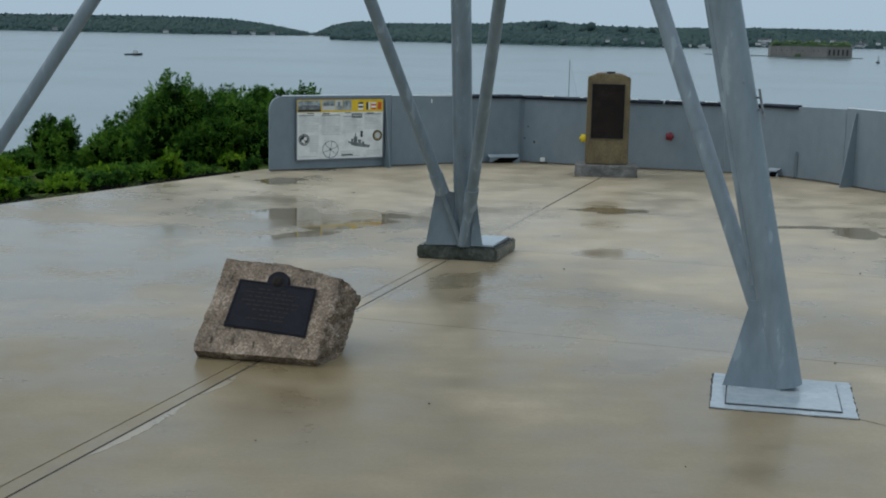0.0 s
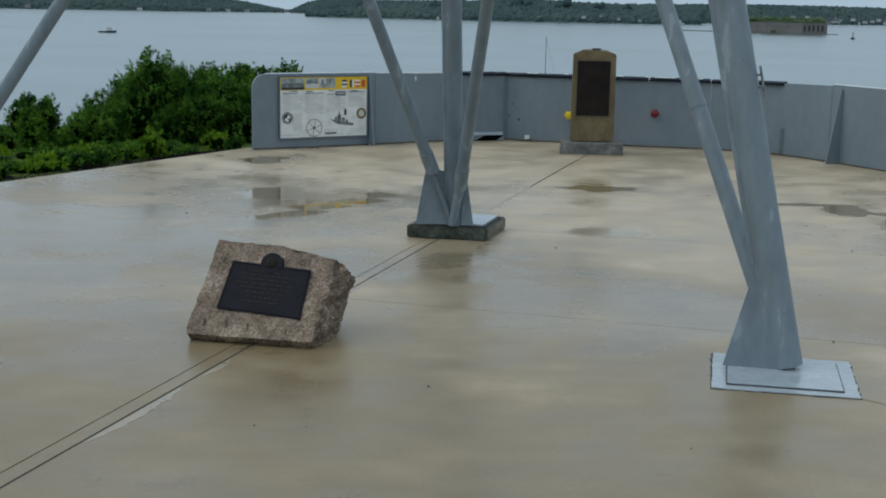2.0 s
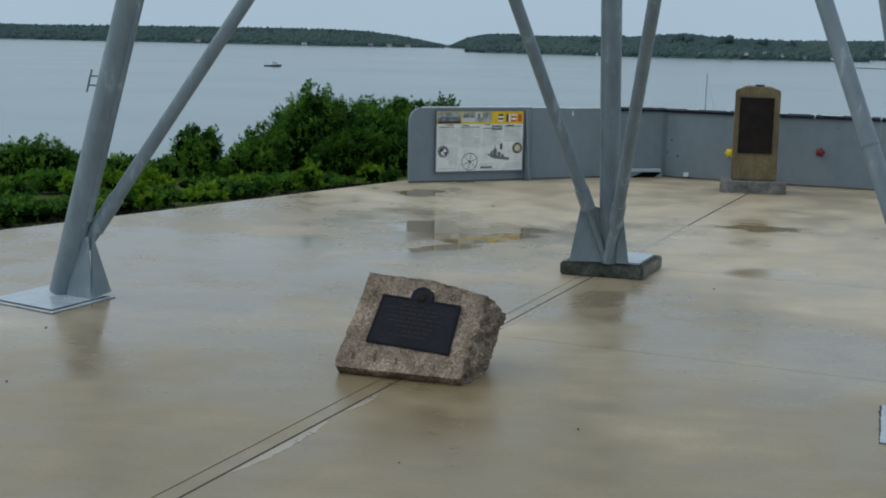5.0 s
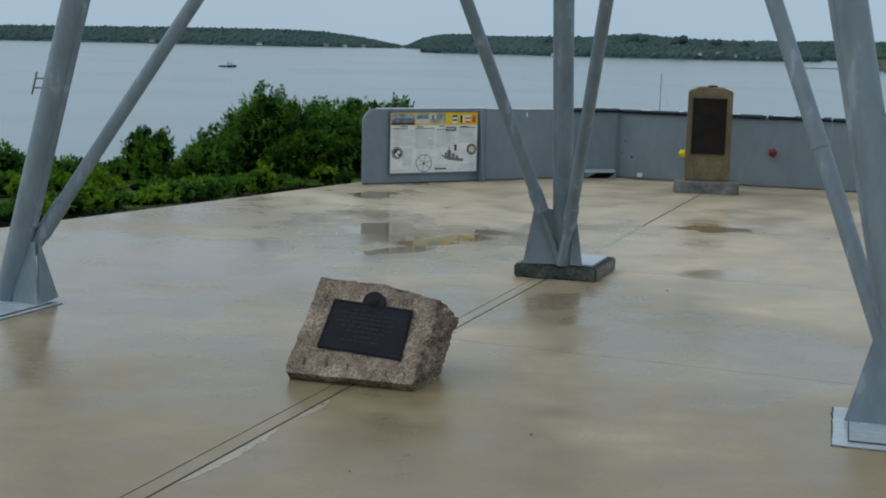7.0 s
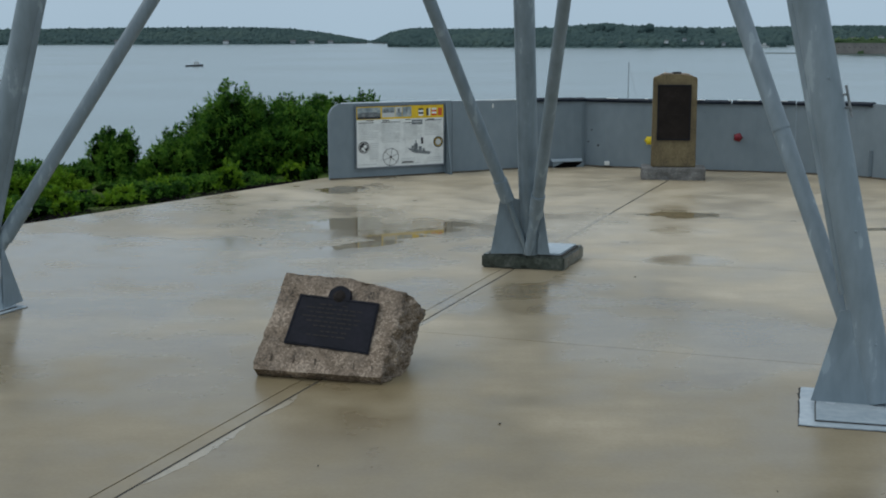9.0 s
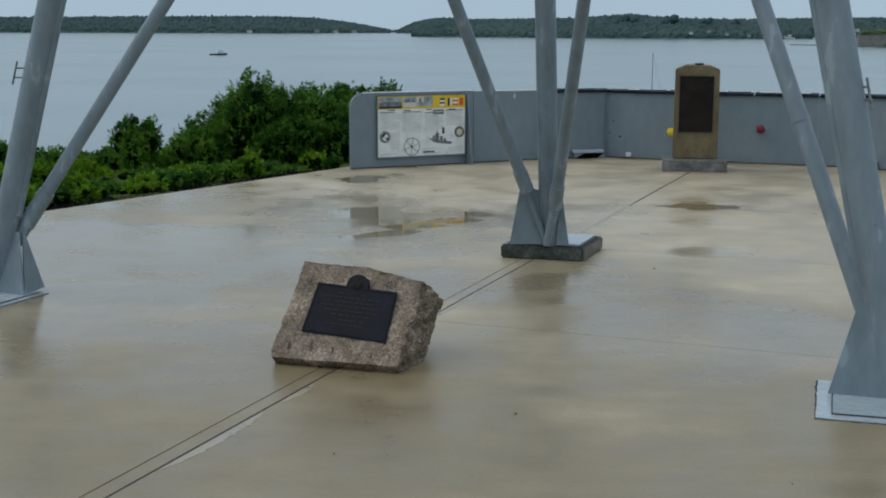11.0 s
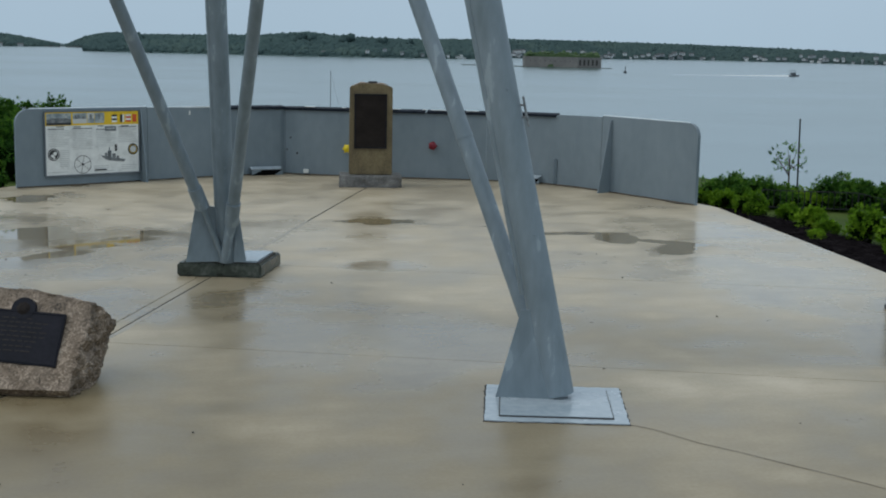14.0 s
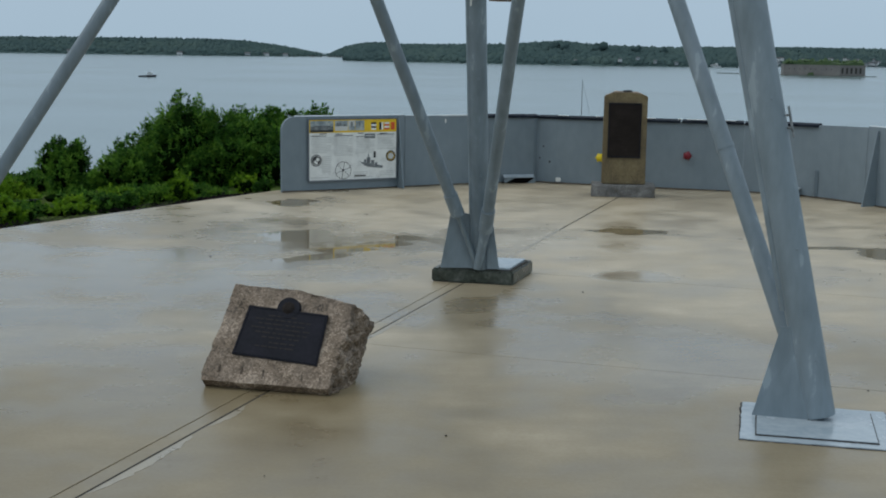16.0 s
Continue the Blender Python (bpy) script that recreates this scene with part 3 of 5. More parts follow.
# ---- sloping granite stone with a bronze plaque ----
def rough_block(points, cuts, amp, freq, seed, split=None):
    """A broken block round these points; faces that look along split are cleft more coarsely."""
    bm = bmesh.new()
    for p in points:
        bm.verts.new(p)
    bmesh.ops.convex_hull(bm, input=bm.verts[:])
    loose = [v for v in bm.verts if not v.link_faces]
    bmesh.ops.delete(bm, geom=loose, context="VERTS")
    bmesh.ops.triangulate(bm, faces=bm.faces[:])
    for _ in range(cuts):
        longest = [e for e in bm.edges if e.calc_length() > 0.026]
        if not longest:
            break
        bmesh.ops.subdivide_edges(bm, edges=longest, cuts=1, use_grid_fill=True)
        bmesh.ops.triangulate(bm, faces=[f for f in bm.faces if len(f.verts) > 3])
    bm.normal_update()
    moves = [(v, v.normal * amp * (1 + 2.2 * max(0.0, v.normal.dot(split)) ** 2 if split else 1) * (noise.fractal(v.co * freq + Vector((seed, 0, 0)), 0.8, 2.2, 4))) for v in bm.verts]
    for v, m in moves:
        v.co += m
        v.co.z = max(v.co.z, 0.0)
    return bm


stone = thing("memorial_stone", "rough pink-grey granite boulder with a sloping face on the terrace", "memorial")
boulder = part("boulder", rough_block([
    (-1.145, 7.775, 0.0), (-0.402, 7.588, 0.0), (-1.163, 7.722, 0.052), (-0.412, 7.552, 0.048), (-1.165, 7.762, 0.085), (-0.412, 7.592, 0.075),
    (-1.00, 8.07, 0.555), (-0.288, 7.885, 0.478), (-0.268, 7.90, 0.472), (-0.168, 8.09, 0.325), (-0.275, 7.845, 0.0),
    (-0.86, 8.38, 0.38), (-0.245, 8.20, 0.12), (-1.02, 8.15, 0.0), (-0.345, 8.12, 0.0), (-0.62, 8.00, 0.54)], 6, 0.009, 16.0, 3.0, Vector((0.93, -0.3, -0.2))), M_GRANITE, stone, smooth=False)
boulder.data.materials.append(M_SPLIT_SHADE)
# faces turned right or down get the granite with shade in its tones
for f in boulder.data.polygons:
    rough_side = f.normal.dot(Vector((0.93, -0.3, -0.2))) + 0.10 * noise.noise(f.center * 9)
    under = -f.normal.z if f.normal.y < -0.3 else -1.0
    f.material_index = 1 if rough_side > 0.62 or under > 0.12 else 0
FU = Vector((0.969, -0.226, -0.058)).normalized()
FN = Vector((-0.156, -0.811, 0.564)).normalized()
FV = FN.cross(FU).normalized()
FACE = Matrix((FU, FV, FN)).transposed().to_4x4()
FACE.translation = Vector((-0.706, 7.838, 0.292)) + FN * 0.025
plq = part("plaque", plate([FACE @ Vector(p) for p in ((-0.255, -0.160, 0.008), (0.268, -0.172, 0.008), (0.266, 0.15, 0.008), (-0.225, 0.155, 0.008))], 0.022), M_BRONZE, stone, "blackened bronze plaque with raised lettering")
bm = bmesh.new()
bmesh.ops.create_cone(bm, cap_ends=True, segments=28, radius1=0.074, radius2=0.068, depth=0.024, matrix=FACE @ pose(0.018, 0.165, 0.009))
part("medallion", bm, M_BRONZE, plq)
bm = bmesh.new()
bmesh.ops.create_cone(bm, cap_ends=True, segments=8, radius1=0.042, radius2=0.02, depth=0.012, matrix=FACE @ pose(0.018, 0.165, 0.026))
part("emblem", bm, M_BRONZE2, plq)
for k in range(4):
    r = [(-0.245, -0.150), (0.258, -0.162), (0.256, 0.14), (-0.215, 0.145)]
    a, b = r[k], r[(k + 1) % 4]
    part("plaque_rim", tube(FACE @ Vector((*a, 0.0195)), FACE @ Vector((*b, 0.0195)), 0.0035, 0.0035, 6), M_BRONZE, plq)
rw = random.Random(12)
for v, half, mid in ((0.100, 0.10, 0.01), (0.075, 0.17, 0.005), (0.048, 0.15, 0.01), (0.020, 0.18, 0.0), (-0.008, 0.16, 0.01), (-0.036, 0.12, 0.02), (-0.068, 0.08, 0.03), (-0.096, 0.13, 0.0)):
    u = mid - half
    while u < mid + half - 0.02:
        w = min(rw.uniform(0.018, 0.065), mid + half - u)
        part("text_bar", plate([FACE @ Vector(p) for p in ((u, v, 0.0195), (u + w, v, 0.0195), (u + w, v + 0.008, 0.0195), (u, v + 0.008, 0.0195))], 0.002), M_LETTER, plq)
        u += w + rw.uniform(0.008, 0.016)
for u in (-0.315, -0.177, -0.043, 0.076, 0.193, 0.305):
    lift = 0.008 + 0.014 * max(0, u)
    part("drill_mark", tube(FACE @ Vector((u, -0.235, lift)), FACE @ Vector((u + 0.006, -0.276, lift + 0.003)), 0.0075, 0.006, 6), M_CHISEL, stone)

# ---- upright memorial with a tall plaque ----
MON = pose(2.94, 17.99, 0, 0, 0, -7.1)
mon = thing("stone_monument", "upright brown-stained stone marker with a dark bronze tablet", "monument", at=MON)
part("base", rough_block([(-0.435, 0.0, 0.0), (0.37, 0.0, 0.0), (0.435, 0.06, 0.0), (0.405, 0.0, 0.09), (0.435, 0.03, 0.10), (0.435, 0.46, 0.0), (-0.435, 0.46, 0.0),
                          (-0.425, 0.012, 0.165), (0.425, 0.012, 0.17), (0.43, 0.45, 0.17), (-0.43, 0.45, 0.17), (-0.43, 0.0, 0.15), (0.43, 0.0, 0.155)], 5, 0.007, 11.0, 2.0), M_MBASE, mon, "rough grey granite base block")
bm = bmesh.new()
prof = [(-0.300, 0.17), (0.300, 0.17), (0.295, 1.385), (0.22, 1.408), (0.06, 1.432), (-0.14, 1.43), (-0.25, 1.40), (-0.295, 1.385)]
fr, bk = [bm.verts.new((x, 0.09, z)) for x, z in prof], [bm.verts.new((x, 0.40, z)) for x, z in prof]
bm.faces.new(fr)
bm.faces.new(bk[::-1])
for i in range(len(prof)):
    bm.faces.new((fr[i], bk[i], bk[(i + 1) % len(prof)], fr[(i + 1) % len(prof)]))
bmesh.ops.bevel(bm, geom=bm.edges[:], offset=0.012, segments=2, affect="EDGES")
part("shaft", bm, M_MON, mon)
tab = part("tablet", box(0.45, 0.03, 0.75, pose(-0.008, 0.083, 0.915), 0.004), M_BRONZE2, mon, "dark brown bronze tablet")
for z0, sx, sz in ((1.283, 0.45, 0.016), (0.547, 0.45, 0.016)):
    part("tablet_rim", box(sx, 0.014, sz, pose(-0.008, 0.066, z0)), M_BRONZE, tab)
for sx in (-0.225, 0.209):
    part("tablet_rim", box(0.016, 0.014, 0.72, pose(sx, 0.066, 0.915)), M_BRONZE, tab)
for k in range(13):
    half = (0.13, 0.17, 0.15, 0.18)[k % 4]
    part("text_bar", box(2 * half, 0.003, 0.014, pose(0, 0.067, 1.22 - k * 0.048)), M_BRONZE2, tab)
part("carved_mark", box(0.05, 0.006, 0.12, pose(0, 0.089, 0.36), 0.002), M_MON, mon)
part("broken_top", rough_block([(-0.25, 0.11, 1.395), (0.25, 0.11, 1.395), (0.25, 0.38, 1.395), (-0.25, 0.38, 1.395), (-0.16, 0.14, 1.44), (0.17, 0.13, 1.437), (0.15, 0.33, 1.44), (-0.15, 0.34, 1.445)], 4, 0.010, 18.0, 6.0), M_GRANITE, mon, "broken pale stone top")
part("iron_ring", lathe([(0.045, 1.425), (0.062, 1.425), (0.064, 1.458), (0.058, 1.462), (0.045, 1.45)], 14), M_IRON, mon).location = (0.02, 0.20, 0)


# ---- curved steel bulwark ----
def plate_wall(path, z_top, thick=0.05, round0=0.0, round1=0.0):
    """A steel plate that follows a plan line, with a rounded upper corner where wanted. path goes left to right seen from inside."""
    pts = [Vector((x, y, 0)) for x, y in path]
    length = [0.0]
    for a, b in zip(pts, pts[1:]):
        length.append(length[-1] + (b - a).length)
    total = length[-1]
    stops = sorted(set([*length, *[round0 * (1 - math.cos(i * math.pi / 20)) for i in range(11) if round0], *[total - round1 * (1 - math.cos(i * math.pi / 20)) for i in range(11) if round1]]))
    bm, cols = bmesh.new(), []
    for s in stops:
        i = max(k for k in range(len(pts) - 1) if length[k] <= s + 1e-9)
        p = pts[i].lerp(pts[i + 1], (s - length[i]) / (length[i + 1] - length[i]))
        a, b = pts[max(0, i - (1 if abs(s - length[i]) < 1e-6 else 0))], pts[i + 1]
        d = (b - a).normalized()
        out = Vector((-d.y, d.x, 0)) * thick
        zt = z_top(s / total) if callable(z_top) else z_top
        if round0 and s < round0:
            zt -= round0 - math.sqrt(max(0, round0**2 - (round0 - s) ** 2))
        if round1 and total - s < round1:
            zt -= round1 - math.sqrt(max(0, round1**2 - (round1 - total + s) ** 2))
        cols.append([bm.verts.new(v) for v in (p, p + Vector((0, 0, zt)), p + out + Vector((0, 0, zt)), p + out)])
    for p, q in zip(cols, cols[1:]):
        for i in range(4):
            bm.faces.new((p[i], q[i], q[(i + 1) % 4], p[(i + 1) % 4]))
    bm.faces.new(cols[0])
    bm.faces.new(cols[-1][::-1])
    return bm


bulwark = thing("bulwark", "curved grey painted steel ship's bridge shield at the terrace edge", "bulwark", kind="structure")
LINES = [
    ([(-1.755, 18.035), (-0.92, 18.46), (-0.085, 18.945)], 1.035, 0.19, 0),
    ([(-0.08, 18.948), (0.76, 19.43), (1.30, 19.68), (1.56, 19.77), (1.74, 19.825), (1.86, 19.875), (1.93, 19.935)], lambda u: 1.03 - 0.035 * u, 0, 0),
    ([(1.934, 19.930), (2.20, 19.772), (2.80, 19.555), (3.75, 19.21), (4.80, 18.86)], 0.99, 0, 0),
    ([(4.805, 18.858), (5.25, 18.68), (5.62, 18.36), (5.90, 17.98), (6.115, 17.50)], lambda u: 0.99 + 0.045 * u, 0, 0),
    ([(6.118, 17.495), (6.48, 16.65), (6.825, 15.82)], 1.05, 0, 0.17),
]
panels = [part("plate_panel", plate_wall(*row[:2], 0.05, row[2], row[3]), M_GREY, bulwark) for row in LINES]


def along(path, u):
    pts = [Vector((x, y, 0)) for x, y in path]
    s = u * sum((b - a).length for a, b in zip(pts, pts[1:]))
    for a, b in zip(pts, pts[1:]):
        if s <= (b - a).length + 1e-9:
            d = (b - a).normalized()
            return a + d * s, d, Vector((d.y, -d.x, 0))
        s -= (b - a).length
    return pts[-1], d, Vector((d.y, -d.x, 0))


# upright stiffeners, wider at the foot
for path, u, foot in ((LINES[0][0], 0.94, 0.19), (LINES[4][0], 0.11, 0.22)):
    p, d, inward = along(path, u)
    part("stiffener", plate([p, p + inward * foot, p + inward * 0.03 + Vector((0, 0, 1.0)), p + Vector((0, 0, 1.0))], 0.016), M_GREY, bulwark)
    part("stiffener_flange", plate([p + inward * foot - d * 0.010, p + inward * foot + d * 0.010, p + inward * 0.03 + d * 0.010 + Vector((0, 0, 1.0)), p + inward * 0.03 - d * 0.010 + Vector((0, 0, 1.0))], 0.01), M_GREY, bulwark)
p, d, inward = along(LINES[2][0], 0.0)
part("seam_weld", tube(p + inward * 0.004, p + inward * 0.004 + Vector((0, 0, 0.985)), 0.012, 0.012, 8), M_GREY, bulwark)
# dark rail on top of the middle plates
for path, u0, u1, z in ((LINES[1][0], 0.56, 0.76, 1.004), (LINES[1][0], 0.76, 0.90, 1.0), (LINES[1][0], 0.90, 1.0, 0.997), (LINES[2][0], 0.0, 0.10, 0.99), (LINES[2][0], 0.101, 0.36, 0.99), (LINES[2][0], 0.37, 0.43, 0.992), (LINES[2][0], 0.44, 0.70, 0.99), (LINES[2][0], 0.71, 0.995, 0.992), (LINES[3][0], 0.0, 0.26, 0.99), (LINES[3][0], 0.26, 0.55, 1.003)):
    a, d, inn = along(path, u0)
    b, d2, inn2 = along(path, u1)
    part("top_rail", plate([a + inn * 0.035 + Vector((0, 0, z - 0.004)), b + inn2 * 0.035 + Vector((0, 0, z - 0.004)), b - inn2 * 0.075 + Vector((0, 0, z + 0.018)), a - inn * 0.075 + Vector((0, 0, z + 0.014))], 0.036), M_COPING, bulwark, "dark weathered top rail")
for u, ln in ((0.13, 0.16), (0.30, 0.05), (0.37, 0.22), (0.435, 0.06), (0.56, 0.12), (0.70, 0.07), (0.78, 0.30), (0.93, 0.18)):
    a, d, inn = along(LINES[2][0], u)
    part("worn_chip", box(ln, 0.05, 0.008, Matrix.Translation(a - inn * 0.02 + Vector((0, 0, 1.024))) @ pose(0, 0, 0, 0, 0, math.degrees(math.atan2(d.y, d.x)))), M_WHITE, bulwark)
# pale bars paint the sky's reflection along the upper edge of the end plates
for path, u0, u1, z in ((LINES[0][0], 0.10, 0.99, 1.036), (LINES[1][0], 0.0, 0.6, 1.022), (LINES[4][0], 0.0, 0.90, 1.051)):
    a, d, inn = along(path, u0)
    b, d2, inn2 = along(path, u1)
    part("edge_highlight", tube(a - inn * 0.025 + Vector((0, 0, z)), b - inn2 * 0.025 + Vector((0, 0, z)), 0.012, 0.012, 8), M_EDGE, bulwark)
# bolts and holes
for u, z in ((0.03, 0.55), (0.012, 0.37), (0.065, 0.32), (0.35, 0.86), (0.58, 0.84), (0.81, 0.85)):
    p, d, inn = along(LINES[2][0], u)
    q = p + Vector((0, 0, z))
    part("bolt", tube(q - inn * 0.01, q + inn * 0.012, 0.024 if u == 0.065 else 0.014, 0.01, 10), M_IRON if u < 0.1 else M_GREY, bulwark)
M_DIRT = material("wet_dirt", ((0.03, 0.022, 0.012), (0.07, 0.052, 0.03), (0.14, 0.11, 0.07)), (0.5, 0.8), 0, 8, 60, 0.6)
for row in LINES:
    bm, prev = bmesh.new(), None
    for k in range(49):
        p, d, inn = along(row[0], k / 48)
        w = 0.03 + 0.07 * max(0, noise.fractal(p * 2.2, 0.8, 2, 4) + 0.25)
        cur = [bm.verts.new(p + inn * o + Vector((0, 0, z))) for o, z in ((0.0, 0.016), (w * 0.5, 0.009), (w, 0.003))]
        if prev:
            for a in (0, 1):
                bm.faces.new((prev[a], cur[a], cur[a + 1], prev[a + 1]))
        prev = cur
    tagged(part("dirt", bm, M_DIRT), "thin line of wet dirt at the wall foot", "dirt", kind="structure")
# scuppers with tilted flaps
for path, u, wid, hi in ((LINES[1][0], 0.845, 0.50, 0.125), (LINES[3][0], 0.40, 0.17, 0.12)):
    p, d, inn = along(path, u)
    m = Matrix((d, inn, Vector((0, 0, 1)))).transposed().to_4x4()
    m.translation = p
    # black plate paints the unlit depth of the opening
    sc = part("scupper", plate([m @ Vector((f * wid, 0.105, z)) for f, z in ((-0.48, 0.005), (0.22, 0.005), (0.46, hi - 0.046), (-0.16, hi - 0.046))], 0.02), M_HOLE, bulwark, "dark drain opening at floor level")
    part("cheek", plate([m @ Vector((f * wid, 0.11, z)) for f, z in ((-0.5, 0.005), (-0.16, hi - 0.044), (-0.5, hi - 0.044))], 0.008), M_GREY, sc)
    part("cheek", plate([m @ Vector((f * wid, 0.11, z)) for f, z in ((0.23, 0.005), (0.5, 0.005), (0.47, hi - 0.044))], 0.008), M_GREY, sc)
    # flap takes the lighter plate paint to look lit from above
    part("flap", plate([m @ Vector(v) for v in ((-wid / 2, 0.02, hi), (wid / 2, 0.02, hi), (wid / 2 - 0.03, 0.12, hi - 0.035), (-wid / 2 - 0.01, 0.12, hi - 0.035))], 0.008), M_PLATE, sc)
p, d, inn = along(LINES[3][0], 0.56)
part("stub_bar", box(0.05, 0.03, 0.36, Matrix.Translation(p + inn * 0.02 + Vector((0, 0, 0.2))), 0.004), M_GREY, bulwark)
p, d, inn = along(LINES[2][0], 0.115)
part("outlet_box", box(0.075, 0.05, 0.06, Matrix.Translation(p + inn * 0.03 + Vector((0, 0, 0.06))), 0.006), M_WHITE, bulwark, "small white junction box")
p, d, inn = along(LINES[1][0], 0.30)
part("tag", box(0.018, 0.012, 0.06, Matrix.Translation(p + inn * 0.008 + Vector((0, 0, 0.945)))), M_WHITE, bulwark, "small white tag")


def valve_cap(name, label, u, z, mat, petals):
    p, d, inn = along(LINES[2][0], u)
    m = (inn.to_track_quat("Z", "Y")).to_matrix().to_4x4()
    m.translation = p + Vector((0, 0, z))
    ob = thing(name, label, "valve", at=m)
    part("stem", lathe([(0.03, 0.0), (0.03, 0.05)]), mat, ob)
    bm = lathe([(0.050, 0.045), (0.058, 0.055), (0.056, 0.072), (0.036, 0.084), (0.012, 0.088)], 24)
    part("cap", bm, mat, ob)
    for k in range(petals):
        a = 2 * math.pi * k / petals
        part("lug", box(0.018, 0.022, 0.020, pose(0.060 * math.cos(a), 0.060 * math.sin(a), 0.062, 0, 0, math.degrees(a)), 0.004), mat, ob)


valve_cap("red_valve_cap", "round red painted hose valve cap on the grey bulwark", 0.742, 0.50, M_RED, 5)
valve_cap("yellow_valve_cap", "round yellow painted hose valve cap on the grey bulwark", 0.322, 0.42, M_YCAP, 6)

# ---- information panel on the left end plate ----
w0 = Vector((-1.755, 18.035, 0))
pd = Vector((1.67, 0.91, 0)).normalized()
pin = Vector((pd.y, -pd.x, 0))
PW, PH = 1.385, 0.875
PM = Matrix((pd, Vector((0, 0, 1)), pin)).transposed().to_4x4()
PM.translation = w0 + pd * 0.375 + pin * 0.042 + Vector((0, 0, 0.130))
panel = thing("information_panel", "white and yellow printed information panel on the grey bulwark", "sign", at=PM)
part("board", box(PW, PH, 0.014, pose(PW / 2, PH / 2, -0.012), 0.003), M_FRAME, panel)
for cx, cy, sx, sy in ((PW / 2, 0.006, PW, 0.012), (PW / 2, PH - 0.006, PW, 0.012), (0.006, PH / 2, 0.012, PH - 0.024), (PW - 0.006, PH / 2, 0.012, PH - 0.024)):
    part("frame_bar", box(sx, sy, 0.016, pose(cx, cy, 0.002)), M_FRAME, panel)


def print_rect(name, x0, y0, x1, y1, mat, lift=0.0):
    part(name, box((x1 - x0) * PW, (y1 - y0) * PH, 0.003, pose((x0 + x1) / 2 * PW, (1 - (y0 + y1) / 2) * PH, -0.004 + lift)), mat, panel)


print_rect("white_sheet", 0.012, 0.02, 0.988, 0.98, M_WHITE)
print_rect("yellow_band", 0.012, 0.02, 0.988, 0.225, M_YELLOW, 0.002)
for x0, x1, low, high in ((0.022, 0.275, M_SHIP, M_PHOTO), (0.29, 0.435, M_INK, M_PHOTO), (0.44, 0.515, M_PHOTO, M_INK), (0.52, 0.62, M_PHOTO, M_PHOTO)):
    print_rect("photo", x0, 0.035, x1, 0.125, high, 0.004)
    print_rect("photo", x0, 0.125, x1, 0.195, low, 0.004)
for x0, y0, x1, y1 in ((0.06, 0.11, 0.24, 0.135), (0.31, 0.07, 0.36, 0.125), (0.385, 0.09, 0.42, 0.125), (0.465, 0.06, 0.49, 0.14), (0.555, 0.05, 0.575, 0.13)):
    print_rect("photo_ship", x0, y0, x1, y1, M_SHIP, 0.006)
print_rect("photo_caption", 0.022, 0.18, 0.275, 0.215, M_BLACK, 0.006)
for x0, x1, mats in ((0.70, 0.755, (M_BLACK, M_WHITE)), (0.79, 0.815, (M_BLACK, M_BLACK)), (0.815, 0.835, (M_WHITE, M_WHITE)), (0.85, 0.905, (M_WHITE, M_REDFLAG)), (0.925, 0.968, (M_REDFLAG, M_REDFLAG))):
    for k in range(4):
        print_rect("flag_stripe", x0, 0.07 + 0.03 * k, x1, 0.10 + 0.03 * k, mats[k % 2], 0.005)
for col, (x0, x1, top, bottom) in enumerate(((0.035, 0.25, 0.27, 0.56), (0.285, 0.49, 0.27, 0.62), (0.53, 0.735, 0.29, 0.60), (0.77, 0.965, 0.26, 0.52))):
    n = int((bottom - top) / 0.026)
    for k in range(n):
        short = 0.0 if (k * 7 + col * 3) % 5 else 0.05
        print_rect("text_bar", x0, top + k * 0.026, x1 - short, top + k * 0.026 + 0.010, M_INK if k else M_BLACK, 0.003)
for x0, x1, top, n in ((0.15, 0.25, 0.60, 9), (0.03, 0.23, 0.93, 1), (0.50, 0.66, 0.86, 2), (0.80, 0.96, 0.86, 3), (0.50, 0.72, 0.94, 1)):
    for k in range(n):
        print_rect("text_bar", x0, top + k * 0.03, x1, top + k * 0.03 + 0.011, M_INK, 0.003)
print_rect("dark_box", 0.625, 0.25, 0.745, 0.325, M_SHIP, 0.004)
print_rect("box_caption", 0.64, 0.275, 0.73, 0.29, M_INK, 0.006)
for k, (x0, x1) in enumerate(((0.12, 0.20), (0.30, 0.37), (0.55, 0.61), (0.80, 0.88))):
    print_rect("heading", x0, 0.235 + 0.008 * (k % 2), x1, 0.247 + 0.008 * (k % 2), M_BLACK, 0.004)
print_rect("dark_box", 0.728, 0.54, 0.752, 0.64, M_BLACK, 0.004)
print_rect("text_bar", 0.51, 0.915, 0.64, 0.935, M_BLACK, 0.004)


def print_disc(name, x, y, r0, r1, mat, lift):
    """A printed ring or disc."""
    bm = bmesh.new()
    c = Vector((x * PW, (1 - y) * PH, -0.002 + lift))
    if r0 <= 0:
        bmesh.ops.create_circle(bm, cap_ends=True, segments=28, radius=r1, matrix=Matrix.Translation(c))
    else:
        ins = [bm.verts.new(c + Vector((r0 * math.cos(a), r0 * math.sin(a), 0))) for a in [2 * math.pi * i / 32 for i in range(32)]]
        outs = [bm.verts.new(c + Vector((r1 * math.cos(a), r1 * math.sin(a), 0))) for a in [2 * math.pi * i / 32 for i in range(32)]]
        for i in range(32):
            bm.faces.new((ins[i], ins[(i + 1) % 32], outs[(i + 1) % 32], outs[i]))
    part(name, bm, mat, panel)


